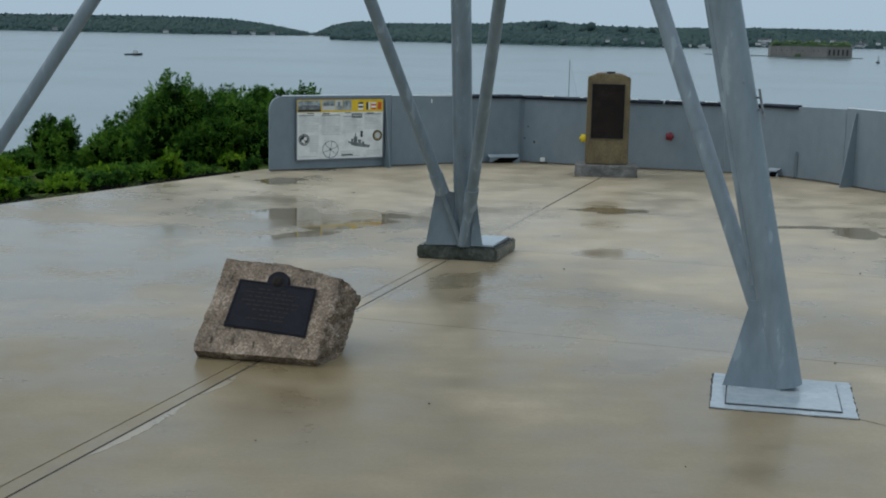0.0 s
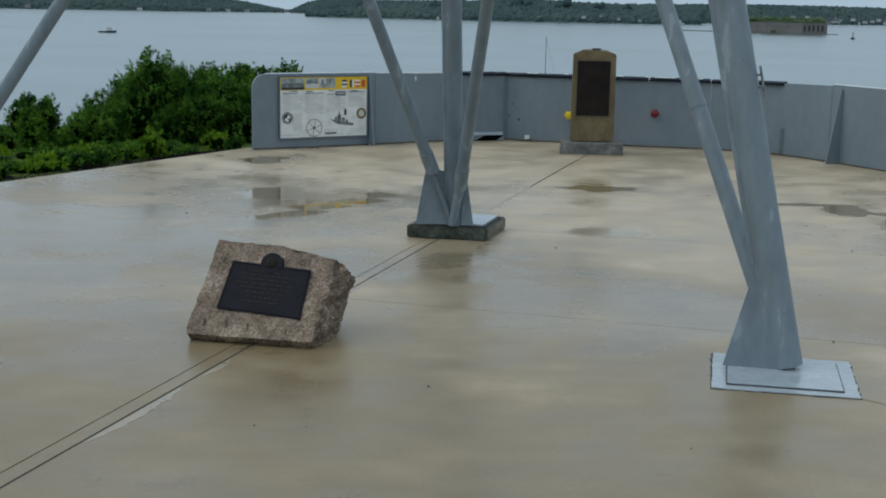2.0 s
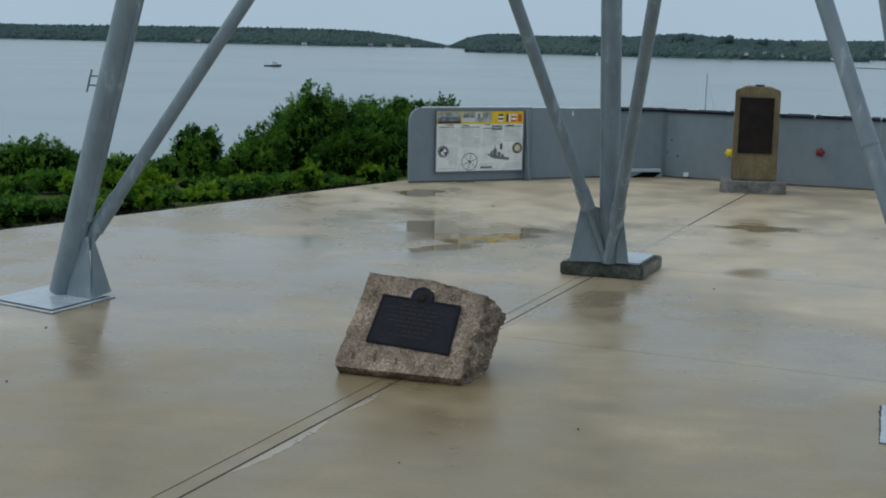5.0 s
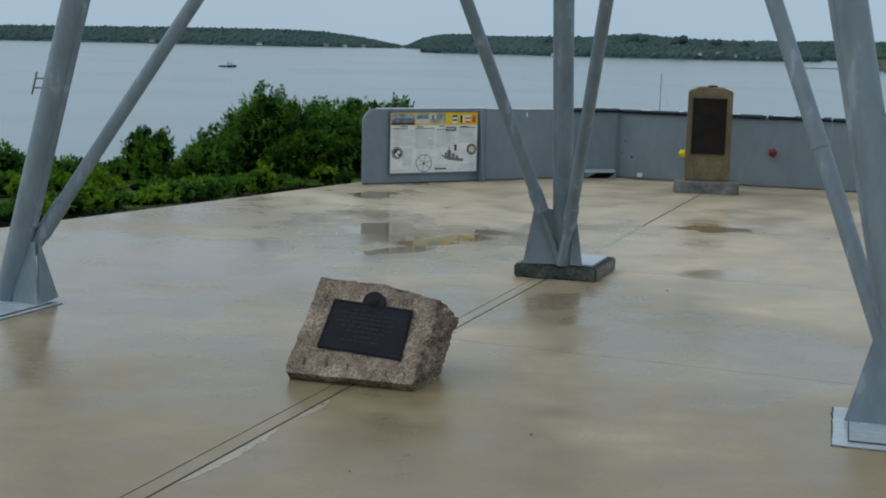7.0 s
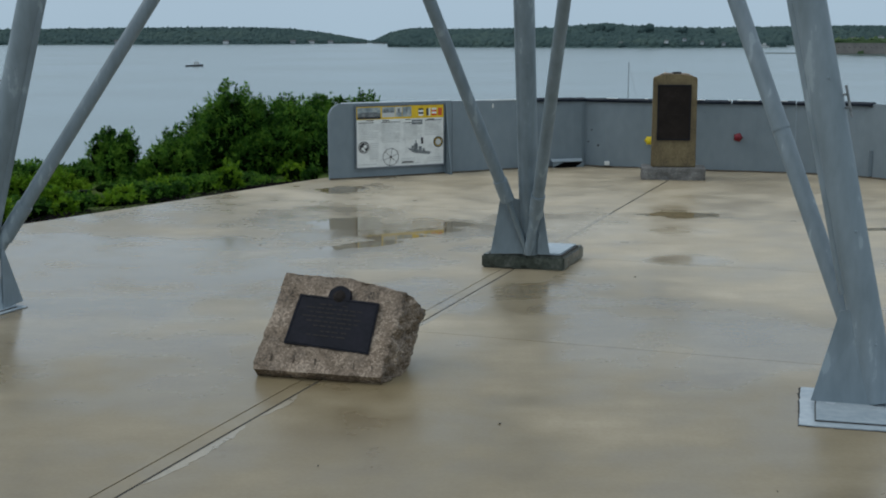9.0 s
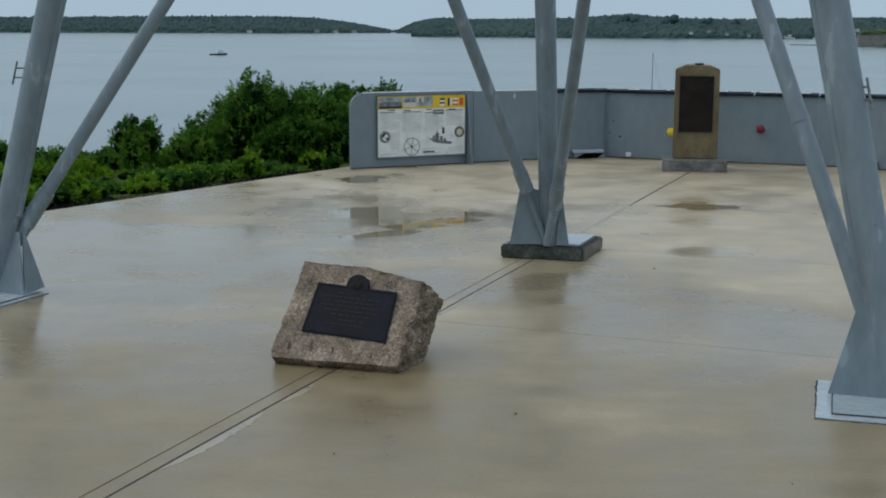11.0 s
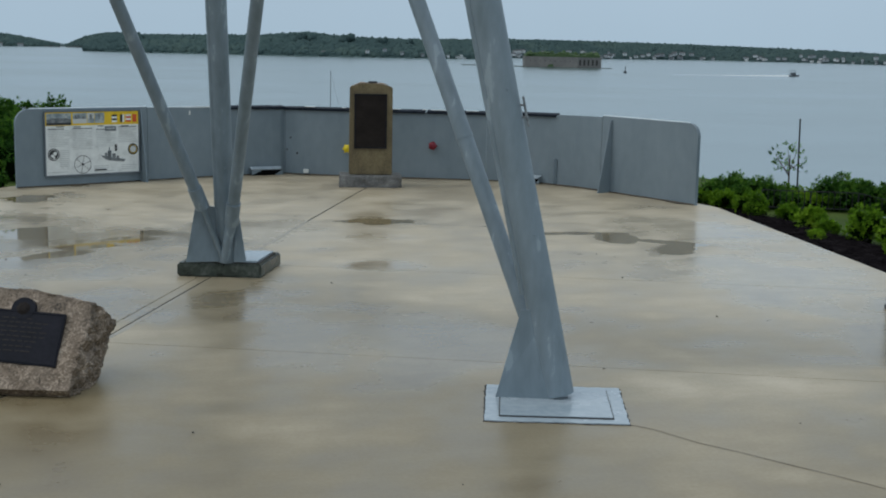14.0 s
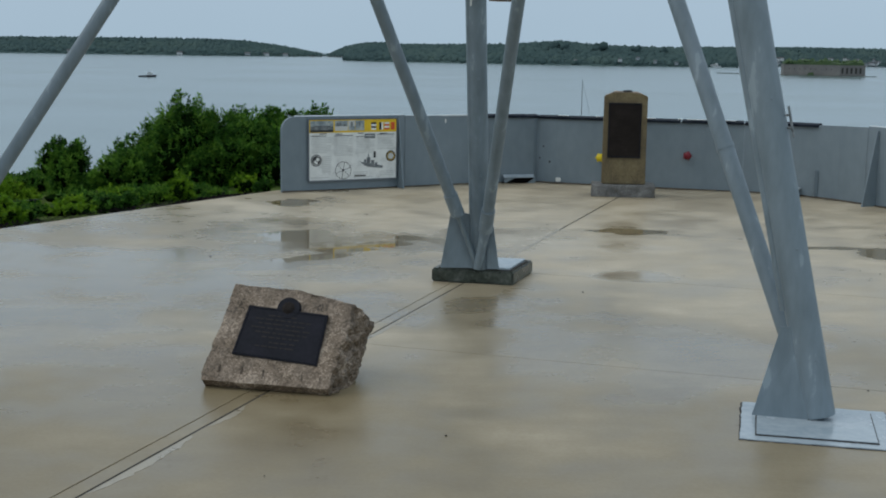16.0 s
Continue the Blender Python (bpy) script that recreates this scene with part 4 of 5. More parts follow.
print_disc("seal", 0.088, 0.66, 0, 0.083, M_BLACK, 0.003)
print_disc("seal_ring", 0.088, 0.66, 0.064, 0.070, M_WHITE, 0.005)
for dx, dy, r in ((-0.018, 0.02, 0.022), (0.02, -0.012, 0.026), (0.005, 0.04, 0.016)):
    print_disc("seal_mark", 0.088 + dx / PW, 0.66 + dy / PH, 0, r, M_WHITE, 0.006)
print_disc("wheel_rim", 0.385, 0.83, 0.117, 0.124, M_BLACK, 0.003)
print_disc("wheel_hub", 0.385, 0.83, 0, 0.016, M_BLACK, 0.004)
for k in range(3):
    a = radians(20 + 60 * k)
    part("wheel_spoke", box(0.236, 0.005, 0.002, pose(0.385 * PW, (1 - 0.83) * PH, 0.001, 0, 0, math.degrees(a))), M_BLACK, panel)
print_disc("gear", 0.925, 0.62, 0, 0.078, M_BLACK, 0.003)
print_disc("gear_ring", 0.925, 0.62, 0.054, 0.060, M_YELLOW, 0.005)
print_disc("gear_centre", 0.925, 0.62, 0, 0.045, M_INK, 0.005)
bm = bmesh.new()
hull = [(0.575, 0.70), (0.84, 0.775), (0.825, 0.815), (0.66, 0.785), (0.60, 0.735)]
bm.faces.new([bm.verts.new((x * PW, (1 - y) * PH, 0.001)) for x, y in hull])
part("ship_hull", bm, M_SHIP, panel)
for x0, x1, top in ((0.62, 0.645, 0.665), (0.65, 0.69, 0.63), (0.665, 0.675, 0.575), (0.70, 0.735, 0.68), (0.745, 0.77, 0.715)):
    print_rect("ship_tower", x0, top, x1, 0.765, M_SHIP, 0.004)

# ---- terrace slabs ----
pave = thing("pavement", "wet tan concrete terrace slabs with sawn joints", "pavement", kind="structure")
NX, NY = AY, -AX                     # across the axis, to the right
C0 = -3.325                          # the axis joint
SEAMS = [-99, 8.33, 11.5, 14.28, 99]
part("subgrade", prism(PAD, -0.40, -0.006), M_SEAM, pave)
groove = clip_plan(clip_plan(PAD, NX, NY, C0 + 0.08), -NX, -NY, -(C0 - 0.08))
part("joint_bed", prism(groove, -0.20, -0.0045), M_DARK, pave)
half, cut = 0.058, 0.003
for side in (-1, 1):
    cuts_here = SEAMS if side > 0 else [-99, 14.28, 99]
    for lo, hi in zip(cuts_here, cuts_here[1:]):
        poly = clip_plan(PAD, AX, AY, hi - cut)
        poly = clip_plan(poly, -AX, -AY, -(lo + cut))
        poly = clip_plan(poly, NX, NY, C0 - half) if side < 0 else clip_plan(poly, -NX, -NY, -(C0 + half))
        if len(poly) > 2:
            part("slab", prism(poly, -0.30, 0.0), M_CONC, pave)
strip = clip_plan(clip_plan(PAD, NX, NY, C0 + half - 0.020), -NX, -NY, -(C0 - half + 0.003))
part("joint_strip", prism(clip_plan(strip, AX, AY, 11.3), -0.30, -0.003), M_CONC, pave, "damp filler strip between two sawn joints")
infill = clip_plan(clip_plan(clip_plan(PAD, NX, NY, C0 + half - 0.022), -NX, -NY, -(C0 - half)), -AX, -AY, -11.3)
part("slab", prism(infill, -0.30, 0.0), M_CONC, pave)


def ribbon(name, pts, width, z, mat, parent, label=""):
    bm = bmesh.new()
    rows = []
    for i, (x, y) in enumerate(pts):
        x0, y0 = pts[max(0, i - 1)]
        x1, y1 = pts[min(len(pts) - 1, i + 1)]
        d = Vector((x1 - x0, y1 - y0, 0)).normalized()
        s = Vector((-d.y, d.x, 0)) * width * (0.6 + 0.8 * random.random())
        rows.append((bm.verts.new(Vector((x, y, z)) - s), bm.verts.new(Vector((x, y, z)) + s)))
    for a, b in zip(rows, rows[1:]):
        bm.faces.new((a[0], a[1], b[1], b[0]))
    return part(name, bm, mat, parent, label)


crack = [(lerp(2.525, 3.9, t) + 0.03 * noise.noise((t * 7, 0, 0)), lerp(6.645, 4.76, t) + 0.03 * noise.noise((0, t * 7, 3))) for t in [i / 24 for i in range(25)]]
ribbon("crack", crack, 0.0028, 0.002, M_SEAM, pave)


# pale tone of the cement smears and of one painted reflection streak
M_SMEAR_GLINT = material("cement_smear", ((0.26, 0.222, 0.16), (0.33, 0.29, 0.22), (0.40, 0.355, 0.28)), (0.25, 0.45), 0, 6, 60, 0.2)
for y0, y1, wide in ((6.95, 7.36, 0.03), (5.9, 6.80, 0.045), (8.35, 10.9, 0.02), (12.0, 14.95, 0.034)):
    left_rim, right_rim = [], []
    for k in range(25):
        y = lerp(y0, y1, k / 24)
        x = (C0 + half + AX * y) / AY + (-0.032 if y0 > 11 else 0.006)
        ends = math.sin(math.pi * k / 24) ** 0.5
        left_rim.append((x, y))
        right_rim.append((x + 0.001 + ends * (wide + 0.012 + 0.034 * noise.fractal(Vector((y * 11, 1.0, 0)), 0.7, 2, 3)), y))
    part("cement_smear", prism(right_rim[::-1] + left_rim, -0.002, 0.0012), M_SMEAR_GLINT, pave, "pale smear of cement beside the joint")
# thin pale ribbon paints the bright reflection along the wet joint
glint_line = [(lerp(2.70, 3.62, k / 20), lerp(14.42, 14.09, k / 20) + 0.02 * noise.noise((k * 0.9, 2.0, 0))) for k in range(21)]
ribbon("cement_smear", glint_line, 0.022, 0.0012, M_SMEAR_GLINT, pave, "pale streak painted as a reflection along a joint")
# bits of grit and leaf on the concrete
rnd = random.Random(5)
bm = bmesh.new()
for k in range(24):
    x, y = rnd.uniform(-3.5, 4.5), rnd.uniform(4.8, 13)
    r = rnd.uniform(0.004, 0.010)
    bmesh.ops.create_icosphere(bm, subdivisions=1, radius=r, matrix=Matrix.Translation((x, y, 0.004)) @ Matrix.Diagonal((1, 1.4, 0.5, 1)))
tagged(part("grit", bm, M_DARK), "scattered dark grit and leaf bits on wet concrete", "debris", kind="stuff")

# dark bed along the terrace
def bed(pts_in, pts_out, name, label):
    vs = [(x, y, ground_z(x, y) + 0.05) for x, y in pts_in] + [(x, y, ground_z(x, y) + 0.05) for x, y in pts_out]
    k = len(pts_in)
    bm = bmesh.new()
    v = [bm.verts.new(p) for p in vs]
    for i in range(k - 1):
        bm.faces.new((v[i], v[i + 1], v[k + i + 1], v[k + i]))
    bmesh.ops.subdivide_edges(bm, edges=bm.edges[:], cuts=5, use_grid_fill=True)
    for q in bm.verts:
        q.co.z = max(q.co.z, ground_z(q.co.x, q.co.y) + 0.05) + 0.025 * noise.noise(q.co * 3)
    tagged(part(name, bm, M_MULCH, smooth=True), label, "mulch", kind="structure")


bed([(7.0, 16.4), (7.06, 15.65), (6.85, 13.2), (6.62, 10.9), (6.3, 7.0)], [(8.0, 18.6), (7.95, 16.7), (8.12, 15.0), (8.1, 12.5), (7.9, 8.0)], "mulch_bed", "dark bark mulch bed beside the terrace")
bed([(-1.84, 18.32), (-3.6, 15.48), (-5.18, 13.0), (-8.5, 8.3)], [(-2.3, 18.75), (-3.9, 15.75), (-5.48, 13.2), (-8.8, 8.5)], "mulch_bed", "dark bark mulch bed beside the terrace")


chips = random.Random(3)
cv, cf = [], []
for k in range(2600):
    if k % 3:
        t, o = chips.random(), chips.random()
        x, y = lerp(lerp(7.05, 6.62, t), lerp(7.95, 8.1, t), o), lerp(lerp(15.8, 10.9, t), lerp(16.7, 12.0, t), o)
    else:
        t, o = chips.random(), chips.random()
        x, y = lerp(lerp(-1.95, -5.18, t), lerp(-2.25, -5.45, t), o), lerp(lerp(18.2, 13.0, t), lerp(18.65, 13.2, t), o)
    z = ground_z(x, y) + 0.075 + chips.uniform(0, 0.02)
    a, ln = chips.uniform(0, math.pi), chips.uniform(0.015, 0.045)
    dx, dy, up = math.cos(a) * ln, math.sin(a) * ln, chips.uniform(-0.015, 0.02)
    i0 = len(cv)
    cv += [(x - dx, y - dy, z), (x + dx, y + dy, z + up), (x + dx - dy * 0.4, y + dy + dx * 0.4, z + up + 0.004), (x - dx - dy * 0.4, y - dy + dx * 0.4, z + 0.004)]
    cf.append((i0, i0 + 1, i0 + 2, i0 + 3))
tagged(new("mulch_chips", mesh_from("mulch_chips", cv, cf, M_MULCH)), "loose dark bark chips on the beds", "mulch", kind="stuff")


# ---- plants ----
def leaves(name, lobes, count, size, mat, parent, seed, up=0.5, per=13):
    """Leafy shoots that grow outward and up from a set of lobes (x, y, z, rx, ry, rz)."""
    r = np.random.RandomState(seed)
    L = np.array(lobes)
    vol = L[:, 3] * L[:, 4] + L[:, 4] * L[:, 5] + L[:, 3] * L[:, 5]
    shoots = count // per
    lob = L[r.choice(len(L), shoots, p=vol / vol.sum())]
    d = r.normal(size=(shoots, 3))
    d[:, 2] = d[:, 2] * 0.85 + 0.16
    d /= np.linalg.norm(d, axis=1)[:, None]
    ahead = d * np.array([0.8, 0.8, 0.6]) + r.normal(size=(shoots, 3)) * 0.28 + np.array([0, 0, 0.75])
    ahead /= np.linalg.norm(ahead, axis=1)[:, None]
    reach = np.clip(0.55 * lob[:, 3:].min(1), 0.05, 0.24) * (0.5 + 0.8 * r.rand(shoots))
    foot = lob[:, :3] + d * lob[:, 3:] * (0.62 + 0.30 * r.rand(shoots))[:, None]
    sh = np.repeat(np.arange(shoots), per)
    n = len(sh)
    t = np.tile(np.linspace(0.08, 1.0, per), shoots)
    base = foot[sh] + ahead[sh] * (t * reach[sh])[:, None]
    side = np.cross(ahead[sh], r.normal(size=(n, 3)))
    side /= np.linalg.norm(side, axis=1)[:, None]
    blade = side * (1.05 - 0.6 * t)[:, None] + ahead[sh] * (0.25 + 0.6 * t)[:, None] - np.array([0, 0, 0.15])
    blade /= np.linalg.norm(blade, axis=1)[:, None]
    face = np.array([0, 0, up]) + ahead[sh] * 0.5 + r.normal(size=(n, 3)) * 0.30
    v = np.cross(face, blade)
    v /= np.linalg.norm(v, axis=1)[:, None]
    nrm = np.cross(blade, v)
    s = (size * (0.65 + 0.7 * r.rand(n)) * (1.1 - 0.45 * t))[:, None]
    mid = base + blade * s * 0.9
    verts = np.stack([base, mid + v * s * 0.48 + nrm * s * 0.10, base + blade * s * 2.1, mid - v * s * 0.48 + nrm * s * 0.10], 1).reshape(-1, 3)
    k = np.arange(n) * 4
    faces = np.concatenate([np.stack([k, k + 1, k + 2], 1), np.stack([k, k + 2, k + 3], 1)])
    ob = new(name, mesh_from(name, verts.tolist(), faces.tolist(), mat))
    ob.parent = parent
    return ob


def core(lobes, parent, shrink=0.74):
    """One dark lumpy mass inside the leaves; its near-black colour paints their inner shade."""
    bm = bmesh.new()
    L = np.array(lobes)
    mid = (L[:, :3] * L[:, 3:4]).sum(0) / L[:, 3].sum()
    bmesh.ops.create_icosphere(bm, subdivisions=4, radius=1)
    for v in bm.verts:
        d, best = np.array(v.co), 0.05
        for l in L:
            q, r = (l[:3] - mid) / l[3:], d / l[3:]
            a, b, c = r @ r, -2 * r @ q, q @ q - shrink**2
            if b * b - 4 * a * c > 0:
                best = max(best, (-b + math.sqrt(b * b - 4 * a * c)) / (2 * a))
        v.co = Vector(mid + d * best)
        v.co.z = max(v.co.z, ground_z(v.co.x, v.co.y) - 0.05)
    part("shade_core", bm, M_CORE, parent)


def shrub(name, label, category, x, y, z0, wide, deep, tall, lobes_n, count, size, mat, seed, group="", stems=4):
    r = random.Random(seed)
    ob = thing(name, label, category, group)
    lobes = []
    for k in range(lobes_n):
        a = 2 * math.pi * k / lobes_n + r.random()
        rr = 0.62 * math.sqrt(r.random())
        hz = r.uniform(0.30, 0.74)
        s = r.uniform(0.26, 0.42)
        lobes.append((x + wide * rr * math.cos(a), y + deep * rr * math.sin(a), z0 + tall * hz, wide * s, deep * s, tall * s * 0.85))
    lobes.append((x, y, z0 + tall * 0.42, wide * 0.55, deep * 0.55, tall * 0.42))
    lobes.append((x, y, z0 + tall * 0.16, wide * 0.50, deep * 0.50, tall * 0.26))
    tips = [(lx + r.uniform(-0.5, 0.5) * a, ly + r.uniform(-0.5, 0.5) * b, lz + c * r.uniform(0.75, 1.05), a * 0.15, b * 0.15, c * r.uniform(0.35, 0.6)) for lx, ly, lz, a, b, c in lobes for _ in range(4)]
    leaves("crown", lobes + tips, count, size, mat, ob, seed)
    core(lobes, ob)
    for k in range(stems):
        l = lobes[k % len(lobes)]
        part("stem", tube((x + r.uniform(-0.1, 0.1) * wide, y + r.uniform(-0.1, 0.1) * deep, ground_z(x, y) - 0.05), (l[0], l[1], l[2]), 0.02 * tall + 0.008, 0.008, 8), M_BARK, ob)
    return ob


# the big thicket past the left end of the bulwark
BIG = ((-3.45, 20.8, 0.98, 1.2, 1.0, 0), (-2.55, 20.9, 0.88, 1.2, 1.0, 1), (-4.30, 20.6, 0.28, 0.80, 0.9, 2), (-1.95, 21.6, 0.92, 0.8, 0.9, 3), (-5.0, 20.3, -0.1, 0.6, 0.8, 4), (-3.0, 20.5, 0.55, 0.9, 0.7, 5), (-3.95, 20.9, 0.62, 0.85, 0.9, 6))
for x, y, top, wx, wy, sd in BIG:
    z0 = ground_z(x, y) - 0.05
    shrub("maple_thicket", "dense dark green leafy thicket on the slope beyond the terrace", "shrub", x, y, z0, wx, wy, top - z0 + 0.05, 11, 34000, 0.029, M_LEAF, 40 + sd, "maple thickets")
shrub("young_tree", "round dark green young tree beside the terrace", "tree", -4.98, 19.0, ground_z(-5, 19) - 0.05, 0.44, 0.45, 0.70 - ground_z(-5, 19), 7, 12000, 0.027, M_LEAF, 61)
for k, (x, y, top, wx, mat) in enumerate(((-6.0, 19.6, -0.05, 0.8, M_LEAF), (-6.9, 19.4, 0.15, 0.8, M_LEAF), (-7.6, 19.0, 0.38, 0.9, M_LEAF), (-8.6, 18.6, 0.35, 1.0, M_LEAF), (-5.5, 18.2, -0.30, 0.5, M_LIME), (-6.6, 17.6, -0.38, 0.7, M_LEAF), (-7.6, 17.0, -0.28, 0.8, M_LIME), (-8.8, 16.2, -0.2, 0.9, M_LIME), (-5.9, 16.9, -0.36, 0.6, M_LIME), (-5.6, 20.3, -0.1, 0.7, M_LEAF), (-7.3, 15.4, -0.02, 0.55, M_LEAF), (-8.2, 14.6, 0.05, 0.6, M_LIME), (-6.7, 15.9, -0.05, 0.5, M_LEAF), (-8.9, 15.3, 0.0, 0.7, M_LEAF))):
    z0 = ground_z(x, y) - 0.06
    shrub("slope_bush", "leafy green bush on the slope", "shrub", x, y, z0, wx, wx * 0.8, max(0.35, top - z0), 7, 9000, 0.027, mat, 80 + k, "slope bushes", 3)
# low bright plants along the left edge
for k, (x, y, h) in enumerate(((-2.05, 18.42, 0.26), (-2.35, 18.60, 0.30), (-3.05, 17.5, 0.42), (-3.55, 16.7, 0.26), (-4.6, 15.3, 0.22), (-5.1, 14.6, 0.28), (-5.7, 13.8, 0.30), (-6.3, 13.6, 0.35), (-4.9, 15.9, 0.3), (-3.4, 17.6, 0.25))):
    shrub("edge_plant", "low bright green plant in the mulch bed", "plant", x, y, ground_z(x, y), 0.21, 0.20, h, 5, 1300, 0.025, M_LIME if k % 3 else M_LEAF, 120 + k, "edge plants", 3)
rg = random.Random(21)
for k in range(62):
    t = rg.random()
    x, y = lerp(-2.35, -7.45, t) - rg.uniform(0.02, 1.25) * 0.85, lerp(18.8, 11.1, t) + rg.uniform(0.02, 1.25) * 0.6
    shrub("ground_cover", "low leafy ground cover on the slope", "plant", x, y, ground_z(x, y) - 0.03, rg.uniform(0.35, 0.6), rg.uniform(0.35, 0.55), rg.uniform(0.08, 0.28), 4, 1500, 0.024, M_LEAF if rg.random() < 0.86 else M_LIME, 300 + k, "ground cover plants", 1)
# right side: hedge, bed plants, sapling
for k in range(15):
    x, y = 7.72 + 0.42 * k, 17.75 - 0.02 * k
    z0 = ground_z(x, y) - 0.05
    shrub("hedge_bush", "leafy green hedge bush behind the black railing", "shrub", x, y, z0, 0.50, 0.42, -0.01 - z0 + 0.05 * (k * 7 % 4), 8, 9000, 0.022, M_LEAF if k % 4 else M_LIME, 150 + k, "hedge bushes", 3)
for k, (x, y, h, w) in enumerate(((7.92, 16.35, 0.36, 0.30), (7.80, 17.1, 0.24, 0.26), (8.12, 15.1, 0.27, 0.28), (8.18, 14.0, 0.42, 0.30), (8.42, 13.75, 0.34, 0.30), (7.92, 12.85, 0.36, 0.28), (8.25, 12.6, 0.42, 0.34), (8.15, 14.75, 0.14, 0.18), (7.62, 14.05, 0.10, 0.10), (8.3, 16.1, 0.22, 0.24), (8.2, 11.6, 0.36, 0.34))):
    shrub("bed_plant", "bright green bushy plant at the mulch edge", "plant", x, y, ground_z(x, y), w, w * 0.9, h, 5, 3000, 0.024, M_LIME, 170 + k, "bed plants", 3)
sap = thing("sapling", "thin sapling with a few leaves above the hedge", "tree")
sx, sy = 10.75, 20.9
sz = ground_z(sx, sy)
part("trunk", tube((sx, sy, sz), (sx, sy, 0.22), 0.022, 0.008, 8), M_BARK, sap)
tips = []
for k, (dx, dz) in enumerate(((-0.28, 0.24), (-0.2, 0.10), (0.12, 0.28), (0.2, 0.08), (-0.05, 0.34), (0.22, -0.08), (-0.14, -0.02))):
    part("limb", tube((sx, sy, -0.15 + 0.04 * k), (sx + dx, sy, dz), 0.008, 0.004, 6), M_BARK, sap)
    tips.append((sx + dx * 0.9, sy, dz, 0.13, 0.12, 0.10))
leaves("crown", tips, 900, 0.020, M_LEAF, sap, 9)
pole = thing("marker_pole", "thin dark metal pole standing above the hedge", "pole")
part("shaft", tube((10.98, 21.0, ground_z(10.98, 21.0)), (10.95, 21.0, 0.84), 0.016, 0.014, 10), M_IRON, pole)


# black railing behind the beds
def fence(name, pts, high, gap=0.0):
    ob = thing(name, "low black metal railing half hidden by plants", "fence")
    for (x0, y0), (x1, y1) in zip(pts, pts[1:]):
        z0, z1 = ground_z(x0, y0), ground_z(x1, y1)
        for f in (0.98,):
            part("rail", tube((x0, y0, z0 + high * f), (x1, y1, z1 + high * f), 0.006, 0.006, 8), M_IRON, ob)
        if gap:
            part("rail", tube((x0, y0, z0 + 0.05), (x1, y1, z1 + 0.05), 0.008, 0.008, 8), M_IRON, ob)
            count = int(math.hypot(x1 - x0, y1 - y0) / gap)
            for k in range(1, count):
                t = k / count
                x, y, z = lerp(x0, x1, t), lerp(y0, y1, t), lerp(z0, z1, t)
                part("picket", tube((x, y, z + 0.04), (x, y, z + high), 0.006, None, 6), M_IRON, ob)
        for t in (0.0, 0.5):
            x, y, z = lerp(x0, x1, t), lerp(y0, y1, t), lerp(z0, z1, t)
            part("post", tube((x, y, z - 0.05), (x, y, z + high), 0.012, None, 8), M_IRON, ob)


fence("railing", [(-9.0, 14.4), (-7.4, 15.6), (-5.8, 16.9), (-4.2, 18.3)], 0.10)
fence("railing", [(8.5, 17.32), (10.0, 17.28), (11.5, 17.22), (13.0, 17.15)], 0.30, 0.09)


# ---- far shores ----
def shore(name, label, line, heights, deep, seed, count, big=9.0, tall_trees=()):
    """A wooded island: a low rocky mound with many tree clumps; line is its near waterline, heights go with it."""
    r = np.random.RandomState(seed)
    ob = thing(name, label, "island")
    L = np.array(line, float)
    Hs = np.array(heights, float)
    seg = np.r_[0, np.cumsum(np.hypot(*np.diff(L, axis=0).T))]

    def at(u, d):
        s = u * seg[-1]
        p = np.array([np.interp(s, seg, L[:, 0]), np.interp(s, seg, L[:, 1])])
        out = p / np.linalg.norm(p)
        return p + out * d, np.interp(s, seg, Hs)

    bm = bmesh.new()
    cols, ku = [], 60
    for i in range(ku + 1):
        row = []
        for d, k in ((0, 0.0), (3, 0.06), (deep * 0.2, 0.45), (deep * 0.5, 0.97), (deep, 0.0)):
            p, h = at(i / ku, d)
            row.append(bm.verts.new((p[0], p[1], -28.3 + max(0.4, h - 5) * k * (1.0 if d else 0) + (1.2 if k else 0))))
        cols.append(row)
    for a, b in zip(cols, cols[1:]):
        for j in range(4):
            bm.faces.new((a[j], b[j], b[j + 1], a[j + 1]))
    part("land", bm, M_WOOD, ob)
    ico = bmesh.new()
    bmesh.ops.create_icosphere(ico, subdivisions=1, radius=1)
    iv = np.array([v.co[:] for v in ico.verts])
    fi = np.array([[v.index for v in f.verts] for f in ico.faces])
    ico.free()
    V, F = [], []
    for k in range(count):
        u, q = r.rand(), r.rand()
        d = 5 + q * deep * 0.62
        p, h = at(u, d)
        lift = min(1.0, q * 1.25)
        size = big * (0.6 + 0.5 * r.rand() + 0.9 * r.rand() ** 4) * min(1.0, 0.35 + h / 40)
        z = -27.8 + max(0, h - 1.15 * size) * lift + size * 0.5
        v = iv * (1 + 0.16 * r.normal(size=(len(iv), 1))) * np.array([size, size * 0.9, size * (0.75 + 0.35 * r.rand())])
        V.append(v + (p[0], p[1], z))
        F.append(fi + k * len(iv))
    for u, top, size in tall_trees:
        # a few crowns that stand above the rest
        for j in range(5):
            p, h = at(u + r.normal() * 0.004, deep * 0.35)
            v = iv * (1 + 0.16 * r.normal(size=(len(iv), 1))) * size * (0.7 + 0.4 * r.rand())
            V.append(v + (p[0], p[1], -28 + top - size - 2.2 * j))
            F.append(fi + (len(V) - 1) * len(iv))
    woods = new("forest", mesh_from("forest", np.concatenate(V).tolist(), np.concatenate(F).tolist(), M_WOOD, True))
    woods.parent = ob
    tagged(woods, kind="stuff")
    return at


